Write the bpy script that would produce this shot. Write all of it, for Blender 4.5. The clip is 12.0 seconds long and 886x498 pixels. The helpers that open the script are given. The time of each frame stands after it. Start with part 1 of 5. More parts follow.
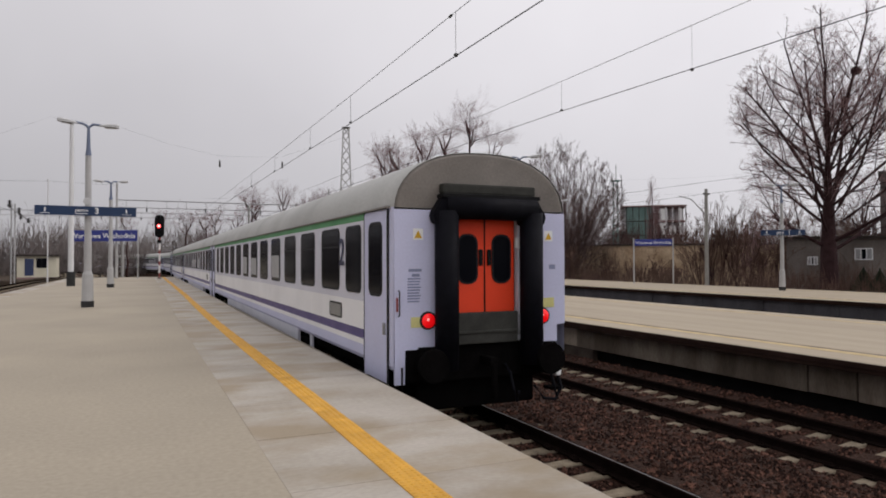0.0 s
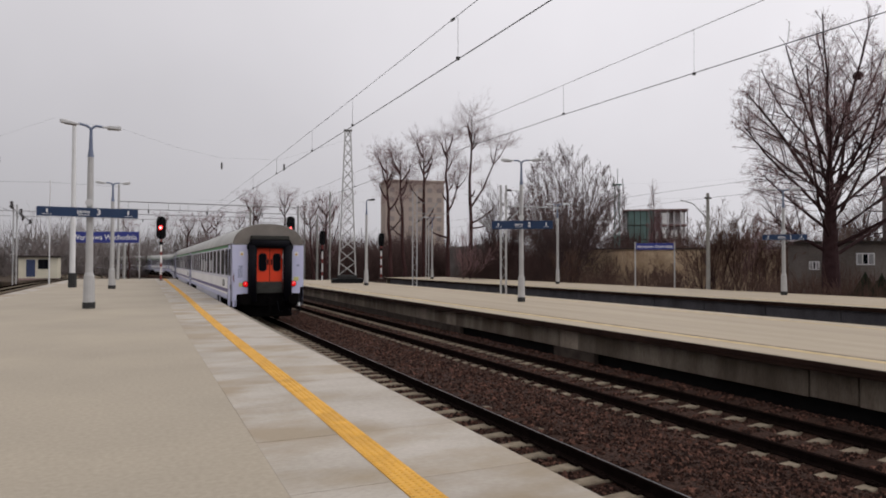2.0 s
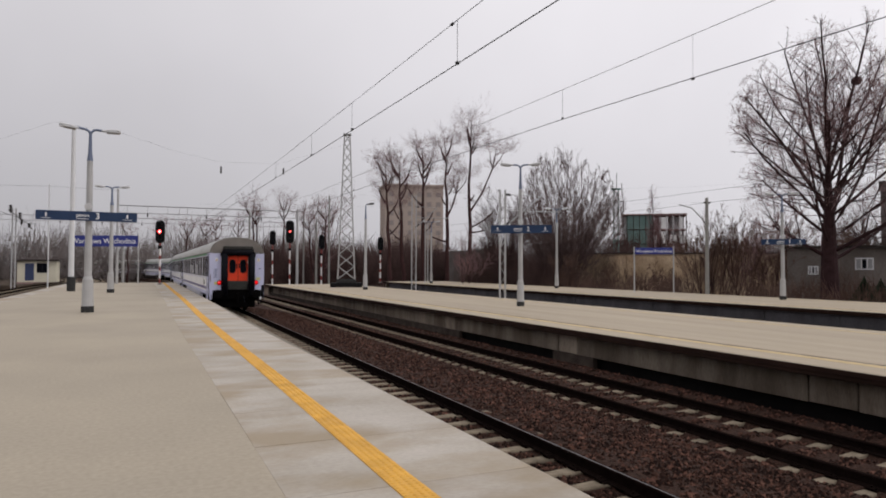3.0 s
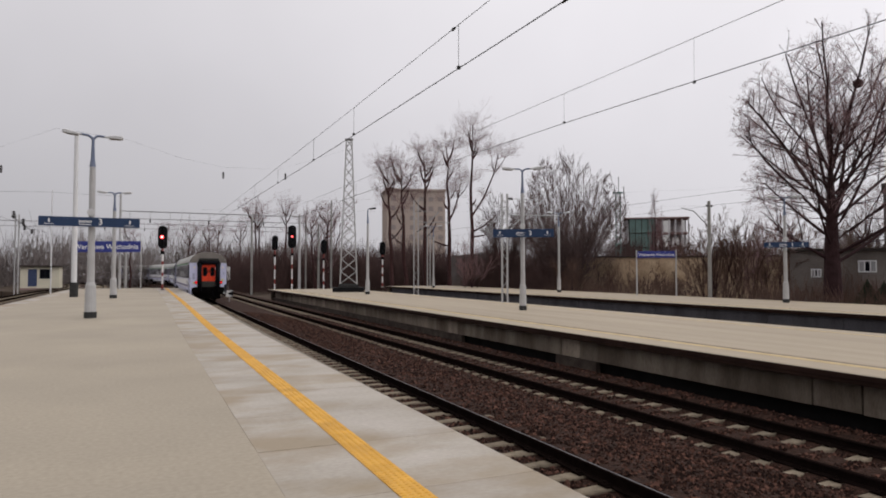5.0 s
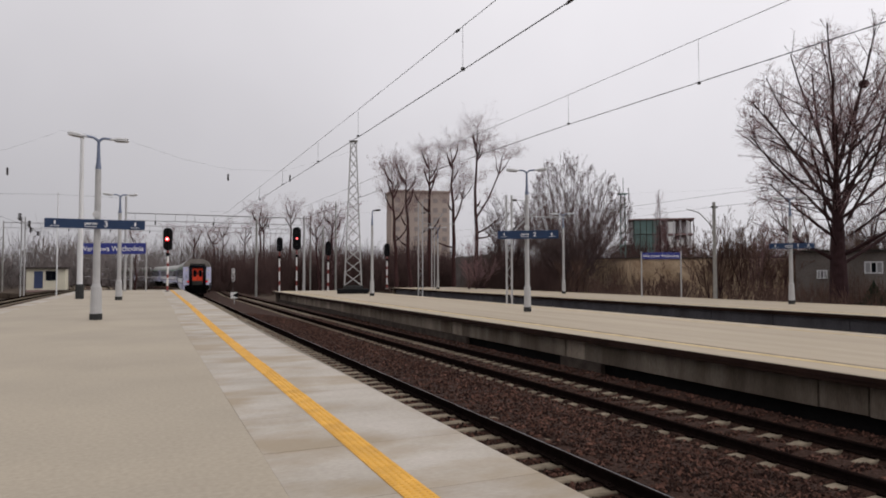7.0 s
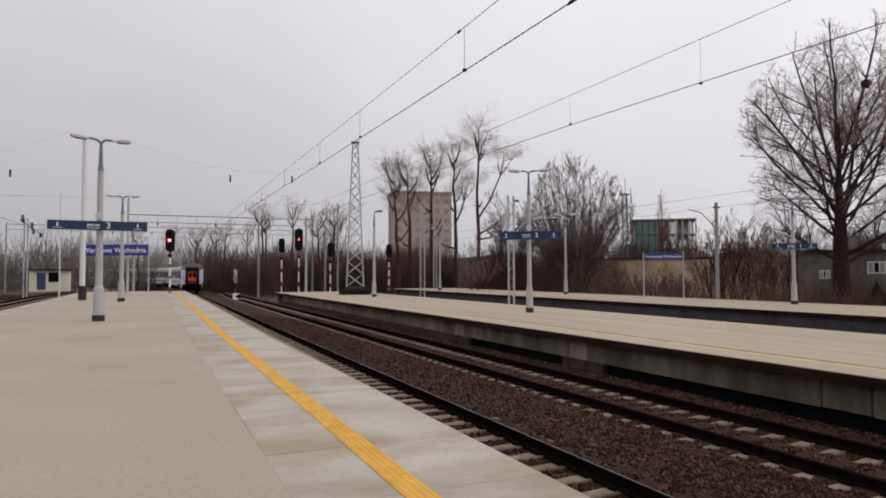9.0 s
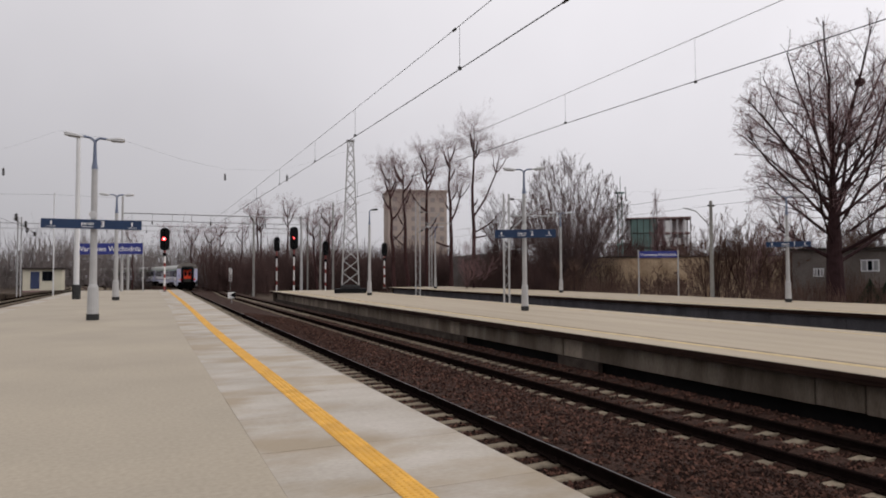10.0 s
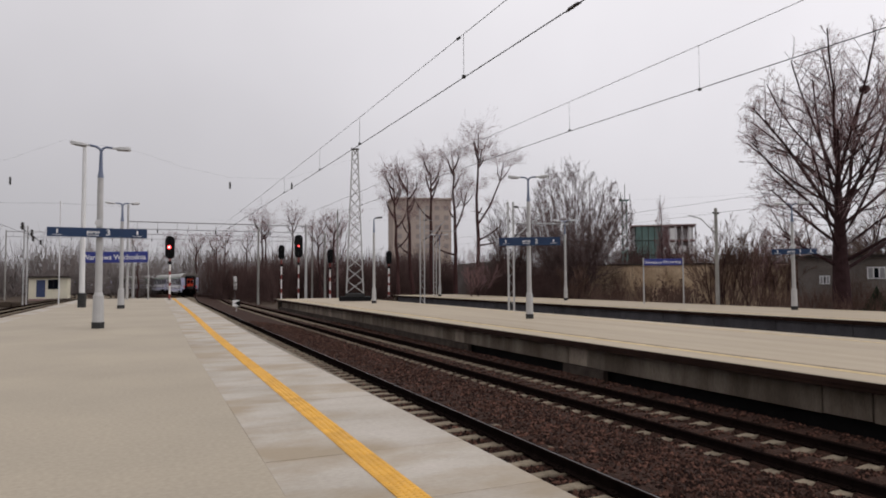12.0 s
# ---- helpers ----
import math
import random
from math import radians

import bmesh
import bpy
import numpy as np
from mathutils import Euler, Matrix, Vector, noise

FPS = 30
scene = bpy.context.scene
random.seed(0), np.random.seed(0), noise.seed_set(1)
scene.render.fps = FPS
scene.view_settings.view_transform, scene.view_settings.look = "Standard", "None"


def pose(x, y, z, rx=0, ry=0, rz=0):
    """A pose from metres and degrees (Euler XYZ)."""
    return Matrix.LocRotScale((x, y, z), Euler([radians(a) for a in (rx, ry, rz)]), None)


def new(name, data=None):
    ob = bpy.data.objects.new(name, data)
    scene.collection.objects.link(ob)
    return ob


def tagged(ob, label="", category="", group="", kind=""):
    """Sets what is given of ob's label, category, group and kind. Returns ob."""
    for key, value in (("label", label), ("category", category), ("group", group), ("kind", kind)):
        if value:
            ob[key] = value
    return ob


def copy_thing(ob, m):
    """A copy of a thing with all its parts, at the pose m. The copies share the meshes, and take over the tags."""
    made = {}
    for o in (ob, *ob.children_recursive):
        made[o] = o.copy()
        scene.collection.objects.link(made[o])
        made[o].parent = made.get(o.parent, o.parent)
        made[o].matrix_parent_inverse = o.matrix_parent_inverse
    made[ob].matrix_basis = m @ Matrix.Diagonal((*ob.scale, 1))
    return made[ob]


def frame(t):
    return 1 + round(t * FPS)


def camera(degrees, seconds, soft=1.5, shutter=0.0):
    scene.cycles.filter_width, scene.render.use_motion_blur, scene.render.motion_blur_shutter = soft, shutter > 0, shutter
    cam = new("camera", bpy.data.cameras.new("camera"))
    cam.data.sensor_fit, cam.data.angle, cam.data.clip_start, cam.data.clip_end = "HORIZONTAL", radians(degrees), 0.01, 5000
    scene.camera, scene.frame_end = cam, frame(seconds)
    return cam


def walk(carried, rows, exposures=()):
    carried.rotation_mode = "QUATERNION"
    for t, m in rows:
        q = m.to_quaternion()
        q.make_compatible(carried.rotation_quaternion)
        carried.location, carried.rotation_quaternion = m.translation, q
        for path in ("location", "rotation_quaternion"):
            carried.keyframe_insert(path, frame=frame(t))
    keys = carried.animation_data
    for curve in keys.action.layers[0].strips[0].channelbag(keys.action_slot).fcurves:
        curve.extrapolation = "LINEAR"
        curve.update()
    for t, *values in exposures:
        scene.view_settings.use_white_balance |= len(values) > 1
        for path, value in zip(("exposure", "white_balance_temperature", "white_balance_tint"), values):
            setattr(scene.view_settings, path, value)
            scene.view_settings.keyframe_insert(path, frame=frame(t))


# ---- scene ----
EYE = 1.634
cam = camera(67.2, 12.0, soft=1.85)
# seconds, yaw, pitch, roll of the hand-held camera, which stands on one spot
TURNS = [(0, -24.202, 0.957, 0.153), (0.5, -24.126, 1.104, 0.126), (1, -24.418, 1.34, -0.117), (1.5, -24.063, 1.364, -0.177),
         (2, -24.096, 1.213, -0.116), (2.5, -24.189, 1.422, -0.127), (3, -24.172, 1.578, -0.187), (5, -23.981, 1.948, 0.044),
         (5.5, -23.866, 1.874, 0.147), (6, -23.755, 1.874, 0.281), (6.5, -23.61, 1.912, 0.099), (7, -23.601, 2.082, 0.095),
         (9, -23.426, 2.155, 0.198), (9.5, -23.779, 2.164, 0.285), (10, -23.821, 2.02, 0.257), (10.5, -23.803, 2.153, 0.148),
         (11, -23.738, 2.362, 0.238), (11.5, -23.618, 2.535, 0.316), (12, -23.439, 2.696, 0.327)]
walk(cam, [(t, pose(0, 0, EYE, 90 + p, r, y)) for t, y, p, r in TURNS],
     exposures=[(0, 0.03, 6550, 11.8), (10.5, 0.06, 6550, 11.8), (12, 0.05, 6550, 11.8)])

# ---- light: an overcast winter sky, brighter overhead than at the horizon ----
SUN_HEIGHT, SUN_TURN = 38.0, 115.0
world = bpy.data.worlds.new("overcast_sky")
scene.world = world
world.use_nodes = True
wn, wl = world.node_tree.nodes, world.node_tree.links
wn.clear()
w_out, w_bg = wn.new("ShaderNodeOutputWorld"), wn.new("ShaderNodeBackground")
w_tex, w_sep, w_ramp = wn.new("ShaderNodeTexCoord"), wn.new("ShaderNodeSeparateXYZ"), wn.new("ShaderNodeValToRGB")
w_sky, w_grey, w_mix = wn.new("ShaderNodeTexSky"), wn.new("ShaderNodeHueSaturation"), wn.new("ShaderNodeMixRGB")
w_cloud, w_cmap, w_mul = wn.new("ShaderNodeTexNoise"), wn.new("ShaderNodeMapRange"), wn.new("ShaderNodeMixRGB")
w_sky.sky_type, w_sky.sun_disc = "NISHITA", False
w_sky.sun_elevation, w_sky.sun_rotation = radians(SUN_HEIGHT), radians(SUN_TURN)
w_grey.inputs["Saturation"].default_value, w_grey.inputs["Value"].default_value = 0.15, 0.09
w_ramp.color_ramp.elements[0].position, w_ramp.color_ramp.elements[0].color = 0.0, (0.55, 0.545, 0.577, 1)
w_ramp.color_ramp.elements[1].position, w_ramp.color_ramp.elements[1].color = 1.0, (1.30, 1.28, 1.305, 1)
mid = w_ramp.color_ramp.elements.new(0.30)
mid.color = (0.80, 0.79, 0.828, 1)
w_mix.inputs["Fac"].default_value = 0.10
w_cloud.inputs["Scale"].default_value, w_cloud.inputs["Detail"].default_value = 2.2, 4.0
w_cmap.inputs["To Min"].default_value, w_cmap.inputs["To Max"].default_value = 0.86, 1.13
w_mul.blend_type, w_mul.inputs["Fac"].default_value = "MULTIPLY", 1.0
wl.new(w_tex.outputs["Generated"], w_sep.inputs[0])
wl.new(w_sep.outputs["Z"], w_ramp.inputs["Fac"])
wl.new(w_sky.outputs["Color"], w_grey.inputs["Color"])
wl.new(w_ramp.outputs["Color"], w_mix.inputs[1])
wl.new(w_grey.outputs["Color"], w_mix.inputs[2])
wl.new(w_tex.outputs["Generated"], w_cloud.inputs["Vector"])
wl.new(w_cloud.outputs["Fac"], w_cmap.inputs["Value"])
wl.new(w_mix.outputs["Color"], w_mul.inputs[1])
wl.new(w_cmap.outputs["Result"], w_mul.inputs[2])
# the cloud is thinner, and brighter, on the sun's side
w_dot, w_side, w_mul2 = wn.new("ShaderNodeVectorMath"), wn.new("ShaderNodeMapRange"), wn.new("ShaderNodeMixRGB")
w_dot.operation, w_dot.inputs[1].default_value = "DOT_PRODUCT", (0.91, -0.41, 0.0)
w_side.inputs["From Min"].default_value, w_side.inputs["From Max"].default_value = -0.8, 0.8
w_side.inputs["To Min"].default_value, w_side.inputs["To Max"].default_value = 0.71, 1.22
w_mul2.blend_type, w_mul2.inputs["Fac"].default_value = "MULTIPLY", 1.0
wl.new(w_tex.outputs["Generated"], w_dot.inputs[0])
wl.new(w_dot.outputs["Value"], w_side.inputs["Value"])
wl.new(w_mul.outputs["Color"], w_mul2.inputs[1])
wl.new(w_side.outputs["Result"], w_mul2.inputs[2])
wl.new(w_mul2.outputs["Color"], w_bg.inputs["Color"])
w_bg.inputs["Strength"].default_value = 1.0
wl.new(w_bg.outputs[0], w_out.inputs[0])

sun_data = bpy.data.lights.new("sun", "SUN")
sun_data.energy, sun_data.angle, sun_data.color = 0.5, radians(25), (1.0, 0.96, 0.9)
sun = new("sun", sun_data)
sun.matrix_world = pose(0, 0, 40, 90 - SUN_HEIGHT, 0, 180 - SUN_TURN)
scene.view_settings.exposure = 0.0


# ---- materials ----
def mat(name, base, rough=0.7, spread=0.25, scale=6.0, fine=60.0, bump=0.15, metal=0.0, second=None, stain=0.0, per_object=0.0, depth=0.01,
        spec=None, island=False, stretch=(1, 1, 1), world_space=False, stain_tone=None):
    """A procedural surface: broad mottling between two tones, fine grain, stains and relief."""
    m = bpy.data.materials.new(name)
    m.use_nodes = True
    n, l = m.node_tree.nodes, m.node_tree.links
    b = n["Principled BSDF"]
    second = second or tuple(c * (1 - spread) for c in base)
    tex, mp = n.new("ShaderNodeTexCoord"), n.new("ShaderNodeMapping")
    mp.inputs["Scale"].default_value = stretch
    if world_space:
        l.new(n.new("ShaderNodeNewGeometry").outputs["Position"], mp.inputs["Vector"])
    else:
        l.new(tex.outputs["Object"], mp.inputs["Vector"])
    spec = spec if spec is not None else 0.12 if rough > 0.78 or max(base) < 0.03 else 0.4
    broad, grain, mix, ramp = n.new("ShaderNodeTexNoise"), n.new("ShaderNodeTexNoise"), n.new("ShaderNodeMixRGB"), n.new("ShaderNodeMapRange")
    broad.inputs["Scale"].default_value, broad.inputs["Detail"].default_value = scale, 5
    grain.inputs["Scale"].default_value, grain.inputs["Detail"].default_value = fine, 3
    for t in (broad, grain):
        l.new(mp.outputs["Vector"], t.inputs["Vector"])
    ramp.inputs["From Min"].default_value, ramp.inputs["From Max"].default_value = 0.32, 0.68
    l.new(broad.outputs["Fac"], ramp.inputs["Value"])
    mix.inputs[1].default_value, mix.inputs[2].default_value = (*base, 1), (*second, 1)
    l.new(ramp.outputs["Result"], mix.inputs["Fac"])
    gmap, gmul = n.new("ShaderNodeMapRange"), n.new("ShaderNodeMixRGB")
    gmap.inputs["From Min"].default_value, gmap.inputs["From Max"].default_value = 0.3, 0.7
    gmap.inputs["To Min"].default_value, gmap.inputs["To Max"].default_value = 1 - spread * 0.6, 1 + spread * 0.6
    l.new(grain.outputs["Fac"], gmap.inputs["Value"])
    gmul.blend_type, gmul.inputs["Fac"].default_value = "MULTIPLY", 1
    l.new(mix.outputs["Color"], gmul.inputs[1])
    l.new(gmap.outputs["Result"], gmul.inputs[2])
    col = gmul.outputs["Color"]
    if stain:
        st, sm, sx = n.new("ShaderNodeTexNoise"), n.new("ShaderNodeMapRange"), n.new("ShaderNodeMixRGB")
        st.inputs["Scale"].default_value, st.inputs["Detail"].default_value = scale * (0.8 if stain_tone else 0.37), 8
        l.new(mp.outputs["Vector"], st.inputs["Vector"])
        sm.inputs["From Min"].default_value, sm.inputs["From Max"].default_value = (0.46, 0.62) if stain_tone else (0.5, 0.72)
        sm.inputs["To Max"].default_value = stain
        l.new(st.outputs["Fac"], sm.inputs["Value"])
        l.new(sm.outputs["Result"], sx.inputs["Fac"])
        l.new(col, sx.inputs[1])
        sx.inputs[2].default_value = (*(stain_tone or (base[0] * 0.35, base[1] * 0.32, base[2] * 0.3)), 1)
        col = sx.outputs["Color"]
    if per_object or island:
        src, pm, px = (n.new("ShaderNodeNewGeometry") if island else n.new("ShaderNodeObjectInfo")), n.new("ShaderNodeMapRange"), n.new("ShaderNodeMixRGB")
        amount = per_object or 0.4
        pm.inputs["To Min"].default_value, pm.inputs["To Max"].default_value = 1 - amount, 1 + amount
        value = src.outputs["Random Per Island" if island else "Random"]
        if island:
            pw = n.new("ShaderNodeMath")
            pw.operation, pw.inputs[1].default_value = "POWER", 3.0
            l.new(value, pw.inputs[0])
            value = pw.outputs[0]
            pm.inputs["To Max"].default_value = 1 + amount * 3.5
        l.new(value, pm.inputs["Value"])
        px.blend_type, px.inputs["Fac"].default_value = "MULTIPLY", 1
        l.new(col, px.inputs[1])
        l.new(pm.outputs["Result"], px.inputs[2])
        col = px.outputs["Color"]
    l.new(col, b.inputs["Base Color"])
    rm = n.new("ShaderNodeMapRange")
    rm.inputs["To Min"].default_value, rm.inputs["To Max"].default_value = max(0.03, rough - 0.12), min(1, rough + 0.12)
    l.new(broad.outputs["Fac"], rm.inputs["Value"])
    l.new(rm.outputs["Result"], b.inputs["Roughness"])
    b.inputs["Metallic"].default_value, b.inputs["Specular IOR Level"].default_value = metal, spec
    if bump:
        bp = n.new("ShaderNodeBump")
        bp.inputs["Strength"].default_value, bp.inputs["Distance"].default_value = bump, depth
        l.new(grain.outputs["Fac"], bp.inputs["Height"])
        l.new(bp.outputs["Normal"], b.inputs["Normal"])
    return m


def glow(name, colour, strength):
    m = bpy.data.materials.new(name)
    m.use_nodes = True
    b = m.node_tree.nodes["Principled BSDF"]
    b.inputs["Base Color"].default_value = (*colour, 1)
    b.inputs["Emission Color"].default_value, b.inputs["Emission Strength"].default_value = (*colour, 1), strength
    b.inputs["Roughness"].default_value = 0.2
    return m


def pane_glass(name, tint, rough=0.06):
    m = bpy.data.materials.new(name)
    m.use_nodes = True
    b = m.node_tree.nodes["Principled BSDF"]
    b.inputs["Base Color"].default_value, b.inputs["Roughness"].default_value = (*tint, 1), rough
    b.inputs["IOR"].default_value, b.inputs["Specular IOR Level"].default_value = 1.33, 0.05
    return m


M = {
    "pavers": mat("beige_concrete_pavers", (0.347, 0.297, 0.225), 0.75, 0.15, 0.35, 20, 0.15, second=(0.305, 0.265, 0.205), stain=0.16, world_space=True, depth=0.006),
    "slab": mat("pale_concrete_slab", (0.41, 0.372, 0.325), 0.7, 0.14, 1.1, 26, 0.2, second=(0.31, 0.275, 0.225), stain=0.75, stain_tone=(0.255, 0.195, 0.12), per_object=0.06, depth=0.004, world_space=True, stretch=(0.65, 1, 1)),
    "joint": mat("dark_joint_sand", (0.20, 0.175, 0.14), 0.95, 0.2, 4, 90),
    "far_paving": mat("pale_far_paving", (0.37, 0.31, 0.228), 0.75, 0.12, 0.8, 20, 0.15, stain=0.2, stretch=(1.6, 0.10, 1)),
    "tactile": mat("yellow_tactile_tile", (0.66, 0.345, 0.04), 0.6, 0.16, 5, 70, 0.2, stain=0.35, per_object=0.05, world_space=True),
    "line_paint": mat("worn_yellow_paint", (0.56, 0.43, 0.22), 0.7, 0.25, 3, 40, stain=0.4),
    # the outer platform's wall, its shade painted in as a dark blue-grey
    "far_wall": mat("shaded_blue_grey_concrete", (0.085, 0.082, 0.09), 0.9, 0.3, 1.5, 30, 0.3, stain=0.6, stretch=(1, 1, 0.3), world_space=True),
    "wall_concrete": mat("weathered_concrete", (0.27, 0.225, 0.18), 0.85, 0.3, 1.7, 40, 0.3, second=(0.12, 0.095, 0.074), stain=0.85, per_object=0.26, stretch=(1, 1, 0.22), world_space=True),
    # dark brown edge, with the shade under the overhang put into its colour
    "edge_concrete": mat("shade_dark_edge_concrete", (0.030, 0.015, 0.011), 0.9, 0.4, 2, 40, 0.4, stain=0.5),
    "footing": mat("dark_footing_concrete", (0.075, 0.060, 0.050), 0.9, 0.4, 2, 40, 0.4, second=(0.04, 0.03, 0.025), stain=0.5),
    # near black, so the colour itself gives the shade of the recess below
    "core": mat("shade_black_platform_core", (0.008, 0.007, 0.007), 0.95, 0.4, 2, 30),
    "ballast": mat("brown_ballast", (0.060, 0.031, 0.022), 0.95, 0.6, 14, 34, 1.0, second=(0.022, 0.0125, 0.009), depth=0.05),
    "stones": mat("brown_ballast_stone", (0.054, 0.0265, 0.019), 0.95, 0.35, 12, 80, 0.3, island=True, per_object=0.7),
    "sleeper": mat("pale_concrete_sleeper", (0.225, 0.185, 0.135), 0.85, 0.3, 7, 70, 0.3, stain=0.4, per_object=0.22, world_space=True),
    "rail": mat("rusty_rail", (0.012, 0.008, 0.007), 0.9, 0.4, 8, 60, 0.3, spec=0.0),
    "rail_dull": mat("dull_brown_rail_top", (0.016, 0.011, 0.010), 0.85, 0.3, 3, 60, 0.1, spec=0.01),
    "rail_top": mat("worn_rail_top", (0.15, 0.145, 0.145), 0.45, 0.2, 3, 60, 0.05, metal=0.8),
    "dirt": mat("dead_grass_and_soil", (0.085, 0.062, 0.045), 0.95, 0.5, 0.35, 4, 0.6, second=(0.045, 0.035, 0.027), stain=0.3, depth=0.05),
    "steel": mat("galvanised_steel", (0.30, 0.30, 0.30), 0.55, 0.15, 4, 40, 0.05, metal=0.2, stain=0.15),
    # very light grey, with the fading by haze put into the paint colour
    "ghost_pole": mat("haze_pale_pole", (0.66, 0.66, 0.66), 0.7, 0.06, 3, 40, 0.05),
    "pale_pole": mat("pale_grey_pole_paint", (0.42, 0.415, 0.41), 0.6, 0.12, 3, 40, 0.05, stain=0.2),
    "mast_grey": mat("weathered_mast_concrete", (0.30, 0.29, 0.27), 0.85, 0.2, 3, 40, 0.2, stain=0.3),
    "blue_pole": mat("blue_grey_pole_paint", (0.14, 0.17, 0.25), 0.5, 0.15, 4, 40, 0.05),
    "dark_base": mat("dark_pole_foot", (0.045, 0.045, 0.045), 0.8, 0.3, 5, 40),
    "sign_dark": mat("dark_blue_sign", (0.012, 0.035, 0.095), 0.4, 0.1, 2, 30, 0.02),
    "sign_blue": mat("bright_blue_sign", (0.030, 0.042, 0.245), 0.4, 0.1, 2, 30, 0.02),
    "letter": mat("white_lettering", (0.78, 0.78, 0.78), 0.5, 0.05, 4, 40, 0.0),
    "lamp_head": mat("grey_lamp_housing", (0.54, 0.54, 0.54), 0.5, 0.15, 6, 50, 0.05),
    "lamp_glass": mat("dull_lamp_cover", (0.20, 0.18, 0.165), 0.3, 0.1, 6, 50, 0.0),
    "black": mat("matt_black_paint", (0.008, 0.008, 0.009), 0.6, 0.3, 5, 40, 0.05),
    "rubber": mat("black_rubber", (0.005, 0.005, 0.008), 0.6, 0.3, 8, 60, 0.15, spec=0.08),
    "post_red": mat("red_post_paint", (0.24, 0.035, 0.03), 0.6, 0.2, 5, 40, 0.05),
    "post_white": mat("white_post_paint", (0.75, 0.74, 0.72), 0.6, 0.1, 5, 40, 0.05),
    "lavender": mat("lavender_grey_coach_paint", (0.55, 0.56, 0.74), 0.5, 0.06, 1.2, 30, 0.02, stain=0.12),
    "coach_white": mat("dull_white_coach_paint", (0.82, 0.815, 0.82), 0.5, 0.06, 1.2, 30, 0.02, stain=0.12),
    "coach_grey": mat("light_grey_coach_paint", (0.62, 0.62, 0.69), 0.5, 0.06, 1.2, 30, 0.02, stain=0.15),
    "navy": mat("navy_print", (0.012, 0.014, 0.06), 0.45, 0.1, 1.5, 30, 0.02),
    "purple": mat("purple_stripe_paint", (0.075, 0.055, 0.20), 0.42, 0.1, 1.5, 30, 0.02),
    "green": mat("green_stripe_paint", (0.035, 0.25, 0.06), 0.42, 0.1, 1.5, 30, 0.02),
    "roof": mat("grey_coach_roof", (0.42, 0.42, 0.40), 0.65, 0.12, 0.8, 20, 0.08, stain=0.25),
    "roof_end": mat("brown_grey_roof_end", (0.20, 0.18, 0.16), 0.7, 0.2, 2, 30, 0.1, stain=0.4),
    "orange": mat("orange_red_door_paint", (0.84, 0.055, 0.010), 0.6, 0.08, 2, 40, 0.02),
    "under": mat("black_running_gear", (0.005, 0.0045, 0.0045), 0.95, 0.4, 4, 40, 0.2, spec=0.02),
    "sill": mat("worn_grey_steel_plate", (0.05, 0.05, 0.045), 0.8, 0.3, 5, 50, 0.1),
    "warn": mat("yellow_warning_paint", (0.62, 0.36, 0.02), 0.5, 0.1, 5, 40, 0.02),
    "pale_yellow": mat("pale_yellow_marking", (0.62, 0.58, 0.24), 0.5, 0.1, 5, 40, 0.02),
    "print_blue": mat("blue_grey_print", (0.22, 0.24, 0.36), 0.5, 0.1, 5, 40, 0.02),
    "window": pane_glass("dark_window_glass", (0.005, 0.0055, 0.008), 0.1),
    "seal": mat("black_window_seal", (0.02, 0.02, 0.022), 0.6, 0.2, 5, 40, 0.05),
    "blind": mat("pale_window_patch", (0.36, 0.36, 0.36), 0.7, 0.1, 5, 40, 0.05),
    "tail_light": glow("red_tail_light", (0.80, 0.005, 0.008), 0.5),
    "tail_core": glow("bright_red_tail_light_core", (1.0, 0.30, 0.28), 0.9),
    "signal_red": glow("red_signal_light", (1.0, 0.03, 0.03), 4.0),
    "signal_core": glow("bright_red_signal_core", (1.0, 0.30, 0.30), 4.5),
    "bark": mat("dark_brown_bark", (0.046, 0.024, 0.025), 0.95, 0.35, 3, 25, 0.6, depth=0.02),
    "bark_red": mat("reddish_brown_bark", (0.066, 0.032, 0.031), 0.95, 0.35, 3, 25, 0.6, depth=0.02),
    "twig": mat("grey_brown_twigs", (0.25, 0.155, 0.155), 0.95, 0.3, 1.0, 10, 0.0),
    "scrub": mat("brown_winter_scrub", (0.092, 0.056, 0.051), 0.95, 0.4, 0.5, 6, 0.0),
    "near_scrub": mat("warm_brown_scrub", (0.150, 0.092, 0.070), 0.95, 0.45, 0.4, 6, 0.0, second=(0.085, 0.055, 0.046)),
    "willow": mat("grey_brown_willow_twigs", (0.150, 0.104, 0.100), 0.95, 0.3, 0.5, 6, 0.0),
    "screen": mat("grey_display_screen", (0.22, 0.22, 0.21), 0.4, 0.1, 4, 40, 0.0),
    # greyer and paler than the scrub: distance haze mixed into the twig colour
    "far_wood": mat("haze_pale_far_woods", (0.17, 0.145, 0.138), 0.95, 0.35, 0.05, 1, 0.0),
    "conifer": mat("dark_conifer_green", (0.035, 0.05, 0.03), 0.95, 0.4, 2, 12, 0.0),
    "plaster": mat("yellowish_plaster_wall", (0.60, 0.46, 0.31), 0.9, 0.35, 0.5, 5, 0.2, second=(0.36, 0.25, 0.16), stain=0.8),
    # panes nearly as pale as the wall: haze painted into their colour
    "block_window": mat("haze_pale_far_window", (0.30, 0.255, 0.24), 0.6, 0.1, 1, 8, 0.0),
    "hut_wall": mat("cream_hut_plaster", (0.62, 0.58, 0.46), 0.85, 0.1, 1, 20, 0.1, stain=0.2),
    "hut_roof": mat("dark_roofing_felt", (0.06, 0.05, 0.045), 0.9, 0.3, 2, 20, 0.2),
    "blue_door": mat("dark_blue_door_paint", (0.03, 0.045, 0.11), 0.5, 0.1, 3, 30, 0.02),
